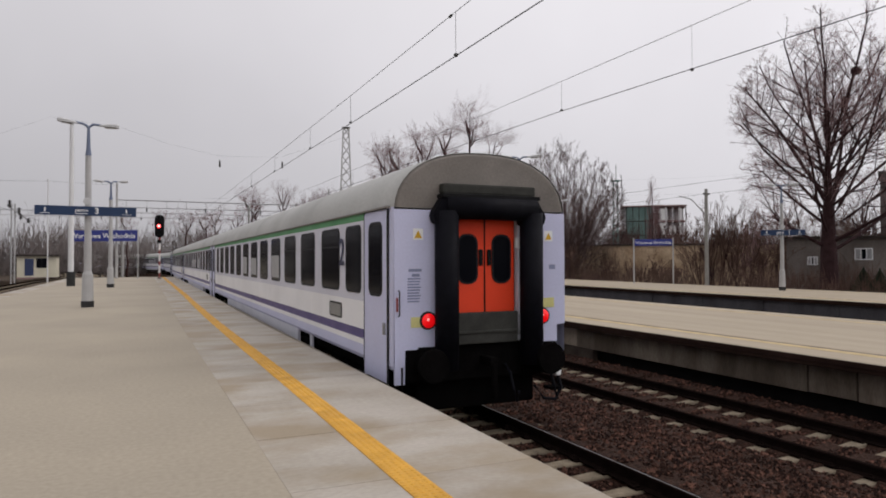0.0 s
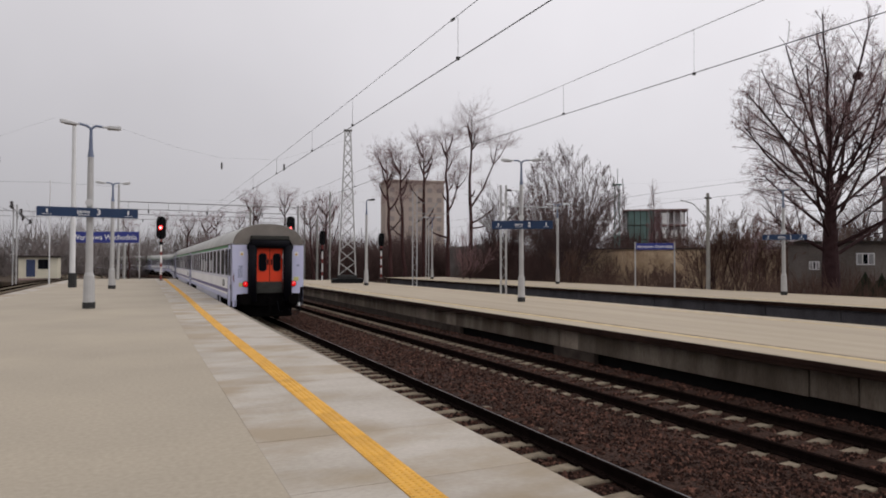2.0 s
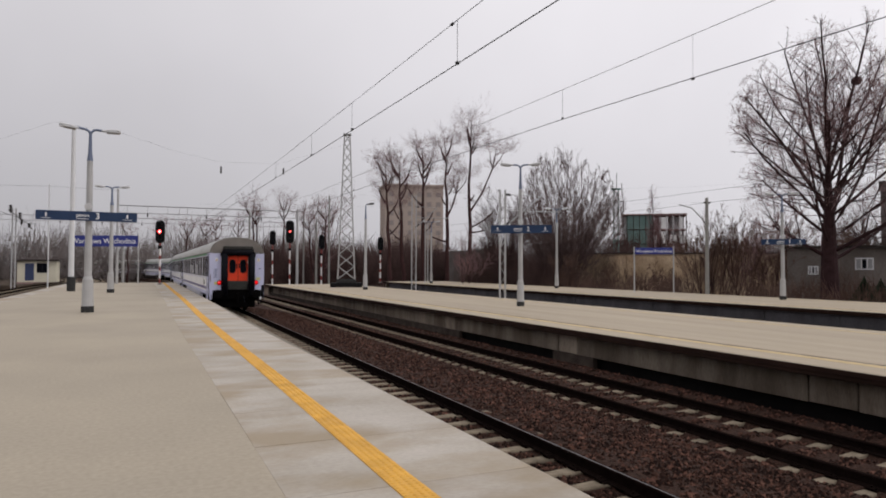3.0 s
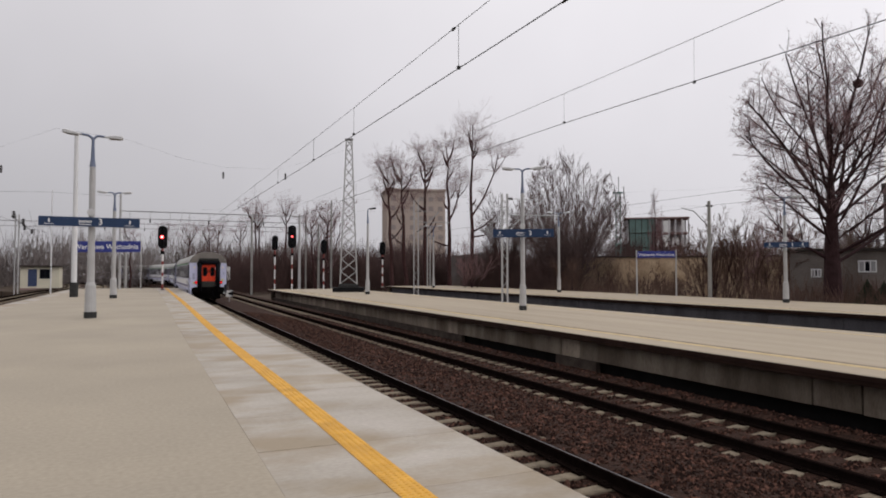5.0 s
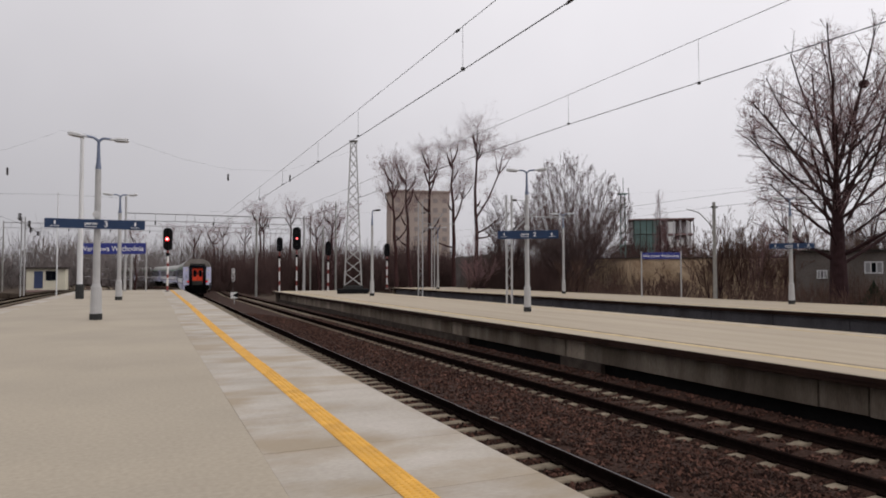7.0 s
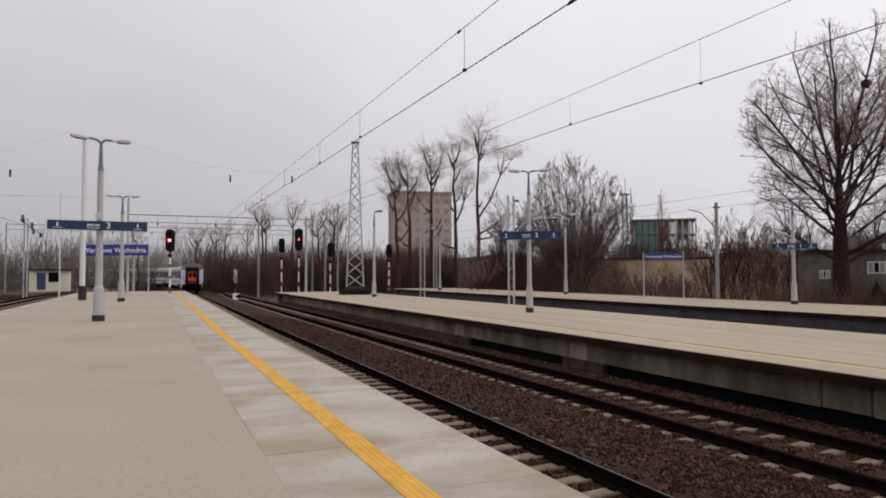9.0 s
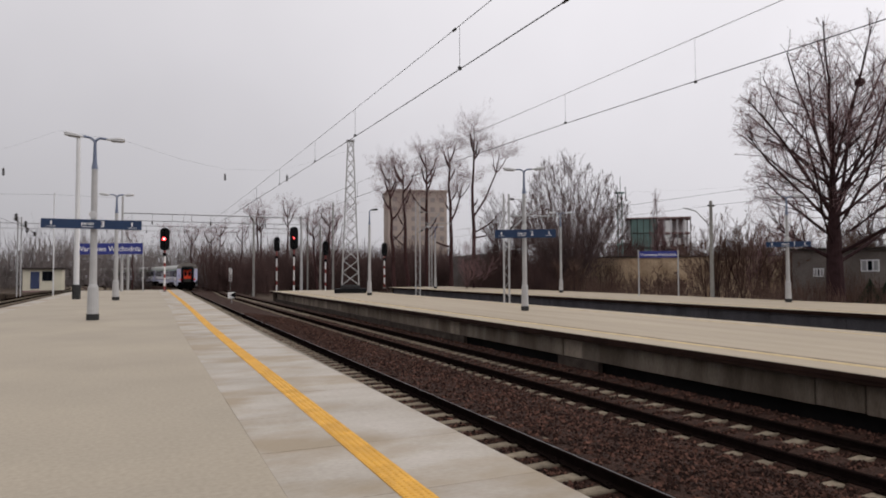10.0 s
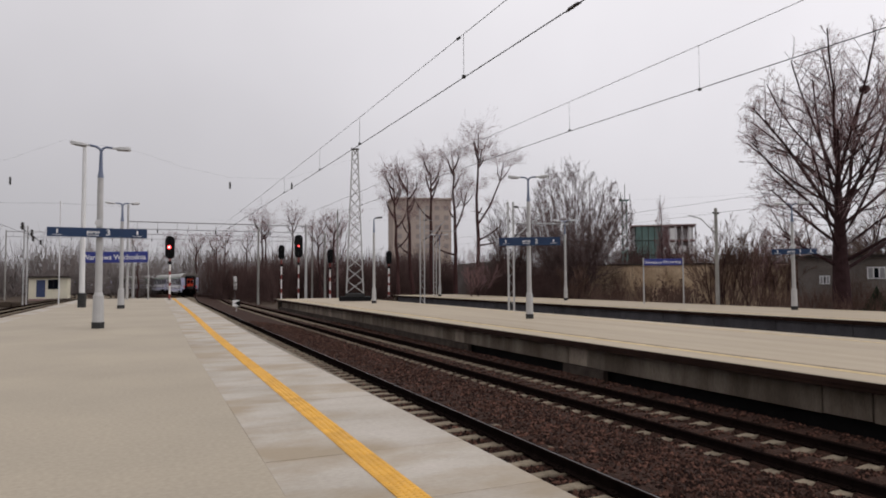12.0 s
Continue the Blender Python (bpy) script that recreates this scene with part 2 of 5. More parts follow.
    # grey pink panels, lightened in colour for the haze before them
    "block_wall": mat("hazy_grey_pink_panel_block", (0.45, 0.37, 0.32), 0.9, 0.12, 0.2, 4, 0.05),
    # green of net and far mast, greyed to carry the distance haze
    "net_green": mat("haze_muted_green_net", (0.155, 0.235, 0.215), 0.9, 0.25, 0.4, 6, 0.1),
    "site_frame": mat("raw_concrete_frame", (0.58, 0.56, 0.565), 0.9, 0.2, 0.6, 8, 0.1),
    "site_red": mat("brick_red_trim", (0.30, 0.20, 0.19), 0.9, 0.2, 0.6, 8, 0.1),
    "shed_grey": mat("dark_grey_shed", (0.135, 0.118, 0.112), 0.9, 0.45, 0.5, 8, 0.1),
    "garage_wall": mat("grey_brown_render", (0.235, 0.205, 0.185), 0.9, 0.3, 0.6, 8, 0.1, stain=0.5),
    "wire": mat("dark_copper_wire", (0.03, 0.03, 0.03), 0.6, 0.2, 8, 40, 0.0),
    "insulator": mat("dark_brown_insulator", (0.03, 0.022, 0.02), 0.4, 0.2, 8, 40, 0.0),
}


# ---- building helpers ----
def mesh_from(bm, name, *materials, smooth=False):
    me = bpy.data.meshes.new(name)
    bm.to_mesh(me)
    bm.free()
    for m in materials:
        me.materials.append(M[m])
    if smooth:
        for p in me.polygons:
            p.use_smooth = True
    return me


def part(name, bm, material, parent=None, label="", smooth=False):
    materials = material if isinstance(material, tuple) else (material,)
    ob = new(name, bm if isinstance(bm, bpy.types.Mesh) else mesh_from(bm, name, *materials, smooth=smooth))
    ob.parent = parent
    if label:
        ob["label"] = label
    return ob


def thing(name, label, category, group="", m=None, kind=""):
    ob = new(name)
    ob.empty_display_size = 0.2
    if m is not None:
        ob.matrix_basis = m
    return tagged(ob, label, category, group, kind)


def box(bm, x0, y0, z0, x1, y1, z1, bevel=0.0, slot=0):
    made = bmesh.ops.create_cube(bm, size=1, matrix=Matrix.Translation(((x0 + x1) / 2, (y0 + y1) / 2, (z0 + z1) / 2)) @ Matrix.Diagonal((x1 - x0, y1 - y0, z1 - z0, 1)))
    faces = {f for v in made["verts"] for f in v.link_faces}
    for f in faces:
        f.material_index = slot
    if bevel:
        bmesh.ops.bevel(bm, geom=list({e for f in faces for e in f.edges}), offset=bevel, segments=2, affect="EDGES", profile=0.6)
    return bm


def boxed(*a, **k):
    return box(bmesh.new(), *a, **k)


def rod(bm, a, b, r0, r1=None, sides=8, slot=0, cap=True):
    a, b = Vector(a), Vector(b)
    d = b - a
    made = bmesh.ops.create_cone(bm, cap_ends=cap, segments=sides, radius1=r0, radius2=r0 if r1 is None else r1, depth=d.length,
                                 matrix=Matrix.Translation((a + b) / 2) @ d.to_track_quat("Z", "Y").to_matrix().to_4x4())
    for f in {f for v in made["verts"] for f in v.link_faces}:
        f.material_index = slot
    return bm


def rodded(*a, **k):
    return rod(bmesh.new(), *a, **k)


def tube(bm, points, r, sides=8):
    for a, b in zip(points, points[1:]):
        rod(bm, a, b, r, sides=sides)
    return bm


class Wood:
    """Collects swept tubes: wires, tapered limbs and twigs."""

    def __init__(self):
        self.v, self.f, self.n = [], [], 0

    def limb(self, pts, radii, sides):
        pts = [Vector(p) for p in pts]
        start = self.n
        for i, (p, r) in enumerate(zip(pts, radii)):
            d = (pts[min(i + 1, len(pts) - 1)] - pts[max(i - 1, 0)]).normalized()
            u = d.orthogonal().normalized()
            w = d.cross(u)
            for k in range(sides):
                a = 2 * math.pi * k / sides
                q = p + (u * math.cos(a) + w * math.sin(a)) * r
                self.v.append((q.x, q.y, q.z))
        self.n += sides * len(pts)
        for i in range(len(pts) - 1):
            for k in range(sides):
                j = (k + 1) % sides
                self.f.append((start + i * sides + k, start + i * sides + j, start + (i + 1) * sides + j, start + (i + 1) * sides + k))

    def mesh(self, name, material):
        me = bpy.data.meshes.new(name)
        me.from_pydata(self.v, [], self.f)
        me.materials.append(M[material])
        return me


def swept(name, points, r, material, sides=6):
    w = Wood()
    w.limb(points, [r] * len(points), sides)
    return w.mesh(name, material)


def lettering(text, size, material, name="lettering"):
    """The built-in font as a flat mesh, upright in the xz plane, centred, facing -y."""
    curve = bpy.data.curves.new(name, "FONT")
    curve.body, curve.size, curve.align_x, curve.align_y, curve.extrude, curve.resolution_u = text, size, "CENTER", "CENTER", 0.004, 3
    curve.offset = size * 0.012
    ob = new(name, curve)
    bpy.context.view_layer.update()
    me = bpy.data.meshes.new_from_object(ob.evaluated_get(bpy.context.evaluated_depsgraph_get()))
    bpy.data.objects.remove(ob)
    me.transform(Euler((radians(90), 0, 0)).to_matrix().to_4x4())
    me.materials.clear()
    me.materials.append(M[material])
    return me


def lat(y):
    """How far the tracks have swung to the side at y metres along the line."""
    s = min(1.0, max(0.0, (y - 88) / 36))
    return 1.1 * s * s * (3 - 2 * s) - max(0.0, y - 120) ** 2 / 460


# ---- levels and lines ----
RAIL_A, RAIL_B = -0.868, -1.25
TRACK_A, TRACK_B = 4.596, 10.085
P3_LEFT, P3_EDGE, P3_END = -6.55, 2.959, 74.2
P2_Z, P2_EDGE, P2_BACK, P2_END = -0.229, 11.747, 20.2, 72.0
P1_FRONT, P1_BACK, P1_END = 28.3, 37.2, 82.0
GROUND = -1.75

# ---- ground ----
def ground_sheet():
    bm = bmesh.new()
    bmesh.ops.create_grid(bm, x_segments=2, y_segments=2, size=2500, matrix=Matrix.Translation((0, 0, GROUND)))
    tagged(part("ground", bm, "dirt"), "brown soil and dead grass round the tracks", "ground", kind="structure")


ground_sheet()


# ---- ballast beds, rails and sleepers ----
SLEEPER_STEP = 0.6


def bed_height(x, profile):
    for (xa, za), (xb, zb) in zip(profile, profile[1:]):
        if xa <= x <= xb:
            return za + (zb - za) * (x - xa) / (xb - xa)
    return profile[-1][1]


def ballast_bed(name, profile, y0, y1, label, step=0.5):
    xs = np.arange(profile[0][0], profile[-1][0] + 0.01, 0.10 if step < 0.6 else 0.25)
    ys = list(np.arange(y0, min(y1, 60), step)) + list(np.arange(60, y1 + 1, 4.0))
    verts = [(x + lat(y), y, bed_height(x, profile) + 0.035 * noise.noise((x * 2.1, y * 2.1, 0))) for y in ys for x in xs]
    w = len(xs)
    faces = [(j * w + i, j * w + i + 1, (j + 1) * w + i + 1, (j + 1) * w + i) for j in range(len(ys) - 1) for i in range(w - 1)]
    me = bpy.data.meshes.new(name)
    me.from_pydata(verts, [], faces)
    me.materials.append(M["ballast"])
    return tagged(new(name, me), label, "ballast", kind="structure")


PROFILE_AB = [(2.6, -1.75), (2.9, -1.12), (3.2, -1.075), (5.3, -1.075), (5.5, -1.03), (6.1, -1.03), (7.0, -1.14), (8.2, -1.37), (8.84, -1.40), (8.90, -1.49), (9.10, -1.49), (9.16, -1.43), (9.48, -1.43), (9.54, -1.385), (10.26, -1.36), (10.34, -1.435), (10.72, -1.435), (10.80, -1.37), (10.95, -1.36), (11.0, -1.32), (11.25, -1.25), (11.6, -1.23), (12.0, -1.30), (12.3, -1.5)]
PROFILE_C = [(19.6, -1.75), (20.4, -1.45), (28.1, -1.45), (28.8, -1.75)]
PROFILE_L = [(-15.5, -1.75), (-14.6, -1.08), (-6.7, -1.08), (-6.3, -1.75)]
ballast_bed("ballast", PROFILE_AB, -12, 330, "dark brown stone ballast under the tracks")
ballast_bed("ballast", PROFILE_C, 0, 330, "dark brown stone ballast between the far platforms", 1.0)
ballast_bed("ballast", PROFILE_L, 0, 330, "dark brown stone ballast beside the platform", 1.0)


def stone_layer(count, x0, x1, y0, y1, profile, seed, rmin, rmax, name_label):
    """Loose ballast stones: small uneven lumps lying on the bed, joined in one mesh."""
    rng = np.random.default_rng(seed)
    base = np.array([(1, 0, -0.4), (-1, 0, -0.4), (0, 1, -0.4), (0, -1, -0.4), (0, 0, 1)], float)
    tri = np.array([(0, 2, 4), (2, 1, 4), (1, 3, 4), (3, 0, 4), (1, 0, 3), (0, 1, 2)])
    u = rng.random(count)
    y = y0 + (y1 - y0) * u ** 1.6
    x = x0 + (x1 - x0) * rng.random(count)
    for centre, first, half in ((TRACK_A, 0.24, 1.32), (TRACK_B, 0.04, 1.32)):
        off = (y - first + 0.3) % SLEEPER_STEP - 0.3
        on = (np.abs(x - centre) < half) & (np.abs(off) < 0.15)
        y = np.where(on, y - off + 0.3 * np.where(off < 0, -1, 1) * (0.6 + 0.4 * rng.random(count)), y)
    z = np.array([bed_height(a, profile) for a in x])
    r = rmin + (rmax - rmin) * rng.random(count) ** 2
    for rail_x in (TRACK_A - 0.7525, TRACK_A + 0.7525, TRACK_B - 0.7525, TRACK_B + 0.7525):
        z = np.where(np.abs(x - rail_x) < 0.19, z - 0.04, z)
    v = base[None] * (0.6 + 0.7 * rng.random((count, 5, 1))) * r[:, None, None] * np.array([1, 1, 0.75])
    a = rng.random(count) * 6.28
    tilt = rng.normal(0, 0.5, count)
    v = np.stack([v[..., 0], v[..., 1] * np.cos(tilt)[:, None] - v[..., 2] * np.sin(tilt)[:, None], v[..., 1] * np.sin(tilt)[:, None] + v[..., 2] * np.cos(tilt)[:, None]], -1)
    v = np.stack([v[..., 0] * np.cos(a)[:, None] - v[..., 1] * np.sin(a)[:, None], v[..., 0] * np.sin(a)[:, None] + v[..., 1] * np.cos(a)[:, None], v[..., 2]], -1)
    v += np.stack([x, y, z + r * 0.35], -1)[:, None]
    f = (tri[None] + (np.arange(count) * 5)[:, None, None]).reshape(-1, 3)
    me = bpy.data.meshes.new("ballast_stones")
    me.from_pydata(v.reshape(-1, 3).tolist(), [], f.tolist())
    me.materials.append(M["stones"])
    tagged(new("ballast_stones", me), name_label, "ballast stones", kind="stuff")


stone_layer(78000, 2.95, 11.9, 3, 46, PROFILE_AB, 3, 0.020, 0.048, "loose brown ballast stones between the rails")
stone_layer(12000, 2.95, 11.72, -7, 3.2, PROFILE_AB, 8, 0.026, 0.062, "loose brown ballast stones round the sleepers")
stone_layer(2500, 20.2, 28.3, 8, 50, PROFILE_C, 4, 0.03, 0.07, "loose brown ballast stones between the far platforms")


def rail_pair(centre, top, y0=-12.0, y1=330.0, label="rusty steel rails on concrete sleepers", bright=True, cant=0.0):
    t = thing("railway_track", label, "railway track", "tracks", kind="structure")
    ys = list(np.arange(y0, 60, 12)) + list(np.arange(60, y1 + 1, 5))
    # foot, web and head of a flat-bottomed rail, as half outline
    half = [(0.075, -0.172), (0.075, -0.160), (0.012, -0.140), (0.010, -0.050), (0.036, -0.038), (0.036, -0.008), (0.028, -0.001), (0.011, 0.0)]
    ring = half + [(-x, z) for x, z in reversed(half)]
    for side in (-0.7525, 0.7525):
        verts, faces, slots = [], [], []
        n = len(ring)
        for y in ys:
            verts += [(centre + side + lat(y) + x, y, top + z + (cant if side > 0 else 0.0)) for x, z in ring]
        for j in range(len(ys) - 1):
            for i in range(n):
                k = (i + 1) % n
                faces.append((j * n + i, j * n + k, (j + 1) * n + k, (j + 1) * n + i))
                slots.append(1 if i == len(half) - 1 else 0)
        faces.append(tuple(range(n)))
        slots.append(0)
        me = bpy.data.meshes.new("rail")
        me.from_pydata(verts, [], faces)
        me.materials.append(M["rail"])
        me.materials.append(M["rail_top" if bright else "rail_dull"])
        me.polygons.foreach_set("material_index", slots)
        part("rail", me, None, t)
    return t




def sleeper_mesh():
    bm = bmesh.new()
    # a concrete sleeper: deeper ends, a thinner waist, rounded top edges
    secs = [(-1.3, 0.125, 0.0), (-1.26, 0.135, 0.0), (-0.5, 0.135, 0.0), (-0.3, 0.11, -0.004), (0.3, 0.11, -0.004), (0.5, 0.135, 0.0), (1.26, 0.135, 0.0), (1.3, 0.125, 0.0)]
    rows = []
    for x, w, dz in secs:
        rows.append([bm.verts.new(p) for p in ((x, -w, -0.2), (x, -w * 0.8, dz - 0.02), (x, -w * 0.65, dz), (x, w * 0.65, dz), (x, w * 0.8, dz - 0.02), (x, w, -0.2))])
    for a, b in zip(rows, rows[1:]):
        for i in range(5):
            bm.faces.new((a[i], a[i + 1], b[i + 1], b[i]))
    bm.faces.new(rows[0][::-1])
    bm.faces.new(rows[-1])
    return mesh_from(bm, "sleeper", "sleeper")


def fastening_mesh():
    bm = bmesh.new()
    for side in (-0.7525, 0.7525):
        # baseplate, made wide and dark to draw the shaded band beside the rail too
        box(bm, side - 0.15, -0.09, 0.0, side + 0.15, 0.09, 0.022)
        for d in (-0.115, 0.115):
            box(bm, side + d - 0.05, -0.055, 0.022, side + d + 0.05, 0.055, 0.045)
            rod(bm, (side + d, 0, 0.03), (side + d, 0, 0.075), 0.02, sides=6)
    return mesh_from(bm, "fastening", "rail")


SLEEPER, FASTENING = sleeper_mesh(), fastening_mesh()


def sleepers(track, centre, top, first, count, near, cant=0.0):
    """The near sleepers as parts of their track, those further off joined."""
    far = bmesh.new()
    for i in range(count):
        y = first + SLEEPER_STEP * i
        if i < near:
            s = part("sleeper", SLEEPER, None, track)
            s.location = (centre + lat(y) + random.uniform(-0.01, 0.01), y + random.uniform(-0.012, 0.012), top - 0.172 + cant / 2)
            s.rotation_euler = (0, -cant / 1.5, random.gauss(0, 0.004))
            if i < 110:
                f = part("fastening", FASTENING, None, track)
                f.location, f.rotation_euler = s.location, s.rotation_euler
        else:
            box(far, centre + lat(y) - 1.3, y - 0.13, top - 0.37, centre + lat(y) + 1.3, y + 0.13, top - 0.172)
    ob = part("sleepers", far, "sleeper", track)
    ob["kind"] = "stuff"


track_a = rail_pair(TRACK_A, RAIL_A)
track_b = rail_pair(TRACK_B, RAIL_B, bright=False, cant=0.055)
sleepers(track_a, TRACK_A, RAIL_A, 0.24 - 12.0, 350, 170)
sleepers(track_b, TRACK_B, RAIL_B, 0.04 - 12.0, 350, 170, 0.055)
for c, z in ((22.3, RAIL_B), (26.4, RAIL_B), (-8.35, RAIL_A), (-12.6, RAIL_A)):
    tr = rail_pair(c, z, 4.0, bright=False)
    sleepers(tr, c, z, 12.0, 260, 0)


# ---- platforms ----
def platform_3():
    t = thing("platform_3", "island platform paved with beige blocks and pale edge slabs", "platform", kind="structure")
    part("core", boxed(P3_LEFT + 0.5, -14, GROUND, P3_EDGE - 0.45, P3_END - 0.4, -0.16), "core", t)
    part("retaining_wall", boxed(P3_EDGE - 0.44, -14, GROUND, P3_EDGE - 0.22, P3_END - 0.3, -0.165), "wall_concrete", t)
    part("retaining_wall", boxed(P3_LEFT + 0.22, -14, GROUND, P3_LEFT + 0.44, P3_END - 0.3, -0.165), "wall_concrete", t)
    part("end_wall", boxed(P3_LEFT + 0.45, P3_END - 0.4, GROUND, P3_EDGE - 0.45, P3_END - 0.1, -0.165), "wall_concrete", t)
    part("paving_bed", boxed(P3_LEFT + 0.02, -14, -0.155, P3_EDGE - 0.02, P3_END - 0.02, -0.008), "joint", t)
    part("paving", boxed(P3_LEFT + 0.9, -14, -0.1, 0.951, P3_END, 0.0), "pavers", t)
    part("edge_strip", boxed(P3_LEFT, -14, -0.15, P3_LEFT + 0.89, P3_END, 0.001, bevel=0.01), "slab", t)
    return t


def platform_far(name, front, back, end, label, z=P2_Z):
    t = thing(name, label, "platform", kind="structure")
    part("core", boxed(front + 0.6, -20, GROUND, back - 0.5, end - 0.5, z - 0.2), "core", t)
    part("end_wall", boxed(front + 0.3, end - 0.4, GROUND, back - 0.3, end - 0.1, z - 0.2), "wall_concrete", t)
    part("paving", boxed(front + 0.03, -20, z - 0.1, back - 0.03, end, z), "far_paving", t)
    # beams made deep enough to paint in the shadow below the dark edge
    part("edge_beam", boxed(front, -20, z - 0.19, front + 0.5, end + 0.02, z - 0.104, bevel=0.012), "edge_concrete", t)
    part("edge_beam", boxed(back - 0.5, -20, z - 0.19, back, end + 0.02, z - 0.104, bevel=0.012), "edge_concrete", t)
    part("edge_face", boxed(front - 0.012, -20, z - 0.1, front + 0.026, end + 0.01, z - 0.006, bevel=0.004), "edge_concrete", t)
    part("yellow_line", boxed(front + 0.90, -20, z, front + 1.16, end - 1, z + 0.004), "line_paint", t, "worn yellow safety line")
    part("seam", boxed(front + 1.17, -20, z, front + 1.34, end - 1, z + 0.003), "wall_concrete", t, "dark dirty paving seam")
    part("yellow_line", boxed(back - 1.08, -20, z, back - 0.93, end - 1, z + 0.004), "line_paint", t, "worn yellow safety line")
    return t


PANEL = {}


def wall_panels(t, x, y0, y1, lengths, z0, z1, material):
    """Precast wall panels, each of its own, with open joints between."""
    y, count = y0, 0
    while y < y1:
        length = lengths[count % len(lengths)]
        count += 1
        key = (length, material)
        if key not in PANEL:
            PANEL[key] = mesh_from(boxed(-0.09, 0.018, 0, 0.09, length - 0.018, z1 - z0, bevel=0.014), "panel", material)
        p = part("panel", PANEL[key], None, t)
        p.location = (x + random.uniform(-0.012, 0.012), y, z0 + random.uniform(-0.01, 0.01))
        y += length


p3 = platform_3()
p2 = platform_far("platform_2", P2_EDGE, P2_BACK, P2_END, "pale concrete island platform with a dark overhanging edge")
p1 = platform_far("platform_1", P1_FRONT, P1_BACK, P1_END, "pale concrete island platform beyond a second pair of tracks")
wall_panels(p2, P2_EDGE + 0.40, -18.07, 67.0, (1.01, 7.73), -1.005, P2_Z - 0.195, "wall_concrete")
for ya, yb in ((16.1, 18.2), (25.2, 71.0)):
    part("footing", boxed(P2_EDGE + 0.30, ya, -1.7, P2_EDGE + 0.48, yb, -1.02, bevel=0.02), "footing", p2, "dark concrete footing")
# panels coloured as concrete lying in shade
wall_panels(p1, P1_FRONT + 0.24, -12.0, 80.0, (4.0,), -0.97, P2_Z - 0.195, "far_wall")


# ---- overhead line ----
def wire_run(name, label, points, r=0.011, sides=5):
    return tagged(part(name, swept(name, points, r, "wire", sides), None), label, "overhead wire")


def overhead(centre, contact_z, messenger_z, rise, droppers, cap, joints=(), splices=()):
    t = thing("overhead_line", "contact wire hung by droppers from a carrying wire", "overhead line", "overhead lines")
    ys = [-14, 5, 15, 25, 40, 60, 80, 100, 130, 160, 200, 240]
    zig = lambda y: centre + lat(y)
    part("contact_wire", swept("contact_wire", [(zig(y), y, contact_z + rise * max(0, min(y, cap) - 8)) for y in ys], 0.0085, "wire"), None, t)
    part("carrying_wire", swept("carrying_wire", [(zig(y), y, messenger_z + 0.0001 * (y - 14) ** 2) for y in ys], 0.006, "wire"), None, t)
    for y in droppers:
        d = part("dropper", rodded((zig(y), y, contact_z + rise * max(0, min(y, cap) - 8)), (zig(y), y, messenger_z), 0.004, sides=4), "wire", t)
        bm = bmesh.new()
        box(bm, zig(y) - 0.025, y - 0.025, contact_z + rise * max(0, min(y, cap) - 8), zig(y) + 0.025, y + 0.025, contact_z + rise * max(0, min(y, cap) - 8) + 0.05)
        part("clamp", bm, "wire", d)
    for y in splices:
        w = Wood()
        w.limb([(zig(y), y - 0.15, contact_z), (zig(y), y - 0.09, contact_z + 0.012), (zig(y), y + 0.09, contact_z + 0.012), (zig(y), y + 0.15, contact_z)], [0.010, 0.022, 0.022, 0.010], 8)
        part("splice", w.mesh("splice", "insulator"), None, t, "dark wire splice")
    for y in joints:
        part("joint_clamp", boxed(zig(y) - 0.018, y - 0.06, messenger_z - 0.018, zig(y) + 0.018, y + 0.06, messenger_z + 0.018, bevel=0.01), "wire", t)
    return t


overhead(TRACK_A, 4.91, 5.65, 0.008, (9.7, 15.7, 20.0, 26.0, 32.0, 38.0, 46.0), 60, (9.9,), (6.6,))
overhead(TRACK_B, 5.38, 6.36, 0.028, (10.15, 14.75, 20.0, 26.0, 34.0, 42.0), 18)


# ---- passenger coaches; each is built with its rear end at the origin, on the rail, running towards +y ----
LENGTH, HALF = 26.4, 1.435


def coach_ring():
    """Left half of the cross-section from the sole bar to the ridge: (x, z, paint slot of the strip above)."""
    side = [(HALF - 0.03, 0.96, 0), (HALF, 1.02, 0), (HALF, 1.18, 1), (HALF, 1.27, 2), (HALF, 1.42, 1), (HALF, 1.86, 3), (HALF, 3.13, 4), (HALF - 0.005, 3.25, 5)]
    for i in range(1, 11):
        a = radians(90 * i / 10)
        side.append(((HALF - 0.015) * math.cos(a) ** 0.82, 3.25 + 0.835 * math.sin(a), 5))
    return side


def coach_shell():
    """Painted body shell: lavender skirt, white band with a purple stripe, grey window band, green stripe, grey roof."""
    bm = bmesh.new()
    ring = coach_ring()
    full = [(-x, z, s) for x, z, s in ring] + [(x, z, s) for x, z, s in reversed(ring[:-1])]
    slots = [s for _, _, s in ring[:-1]] + [s for _, _, s in reversed(ring[:-1])]
    ys = [(0.02, 0.985), (0.10, 0.995), (0.20, 1.0), (1.28, 1.0), (13.0, 1.0), (25.1, 1.0), (26.16, 0.995), (26.2, 0.985)]
    rows = [[bm.verts.new((x * k, y, z)) for x, z, _ in full] for y, k in ys]
    for j, (a, b) in enumerate(zip(rows, rows[1:])):
        for i in range(len(full) - 1):
            f = bm.faces.new((a[i], a[i + 1], b[i + 1], b[i]))
            f.material_index = slots[i] if 3 <= j <= 4 or slots[i] == 5 else 0
            f.smooth = slots[i] == 5
    bm.faces.new(rows[-1]).material_index = 0
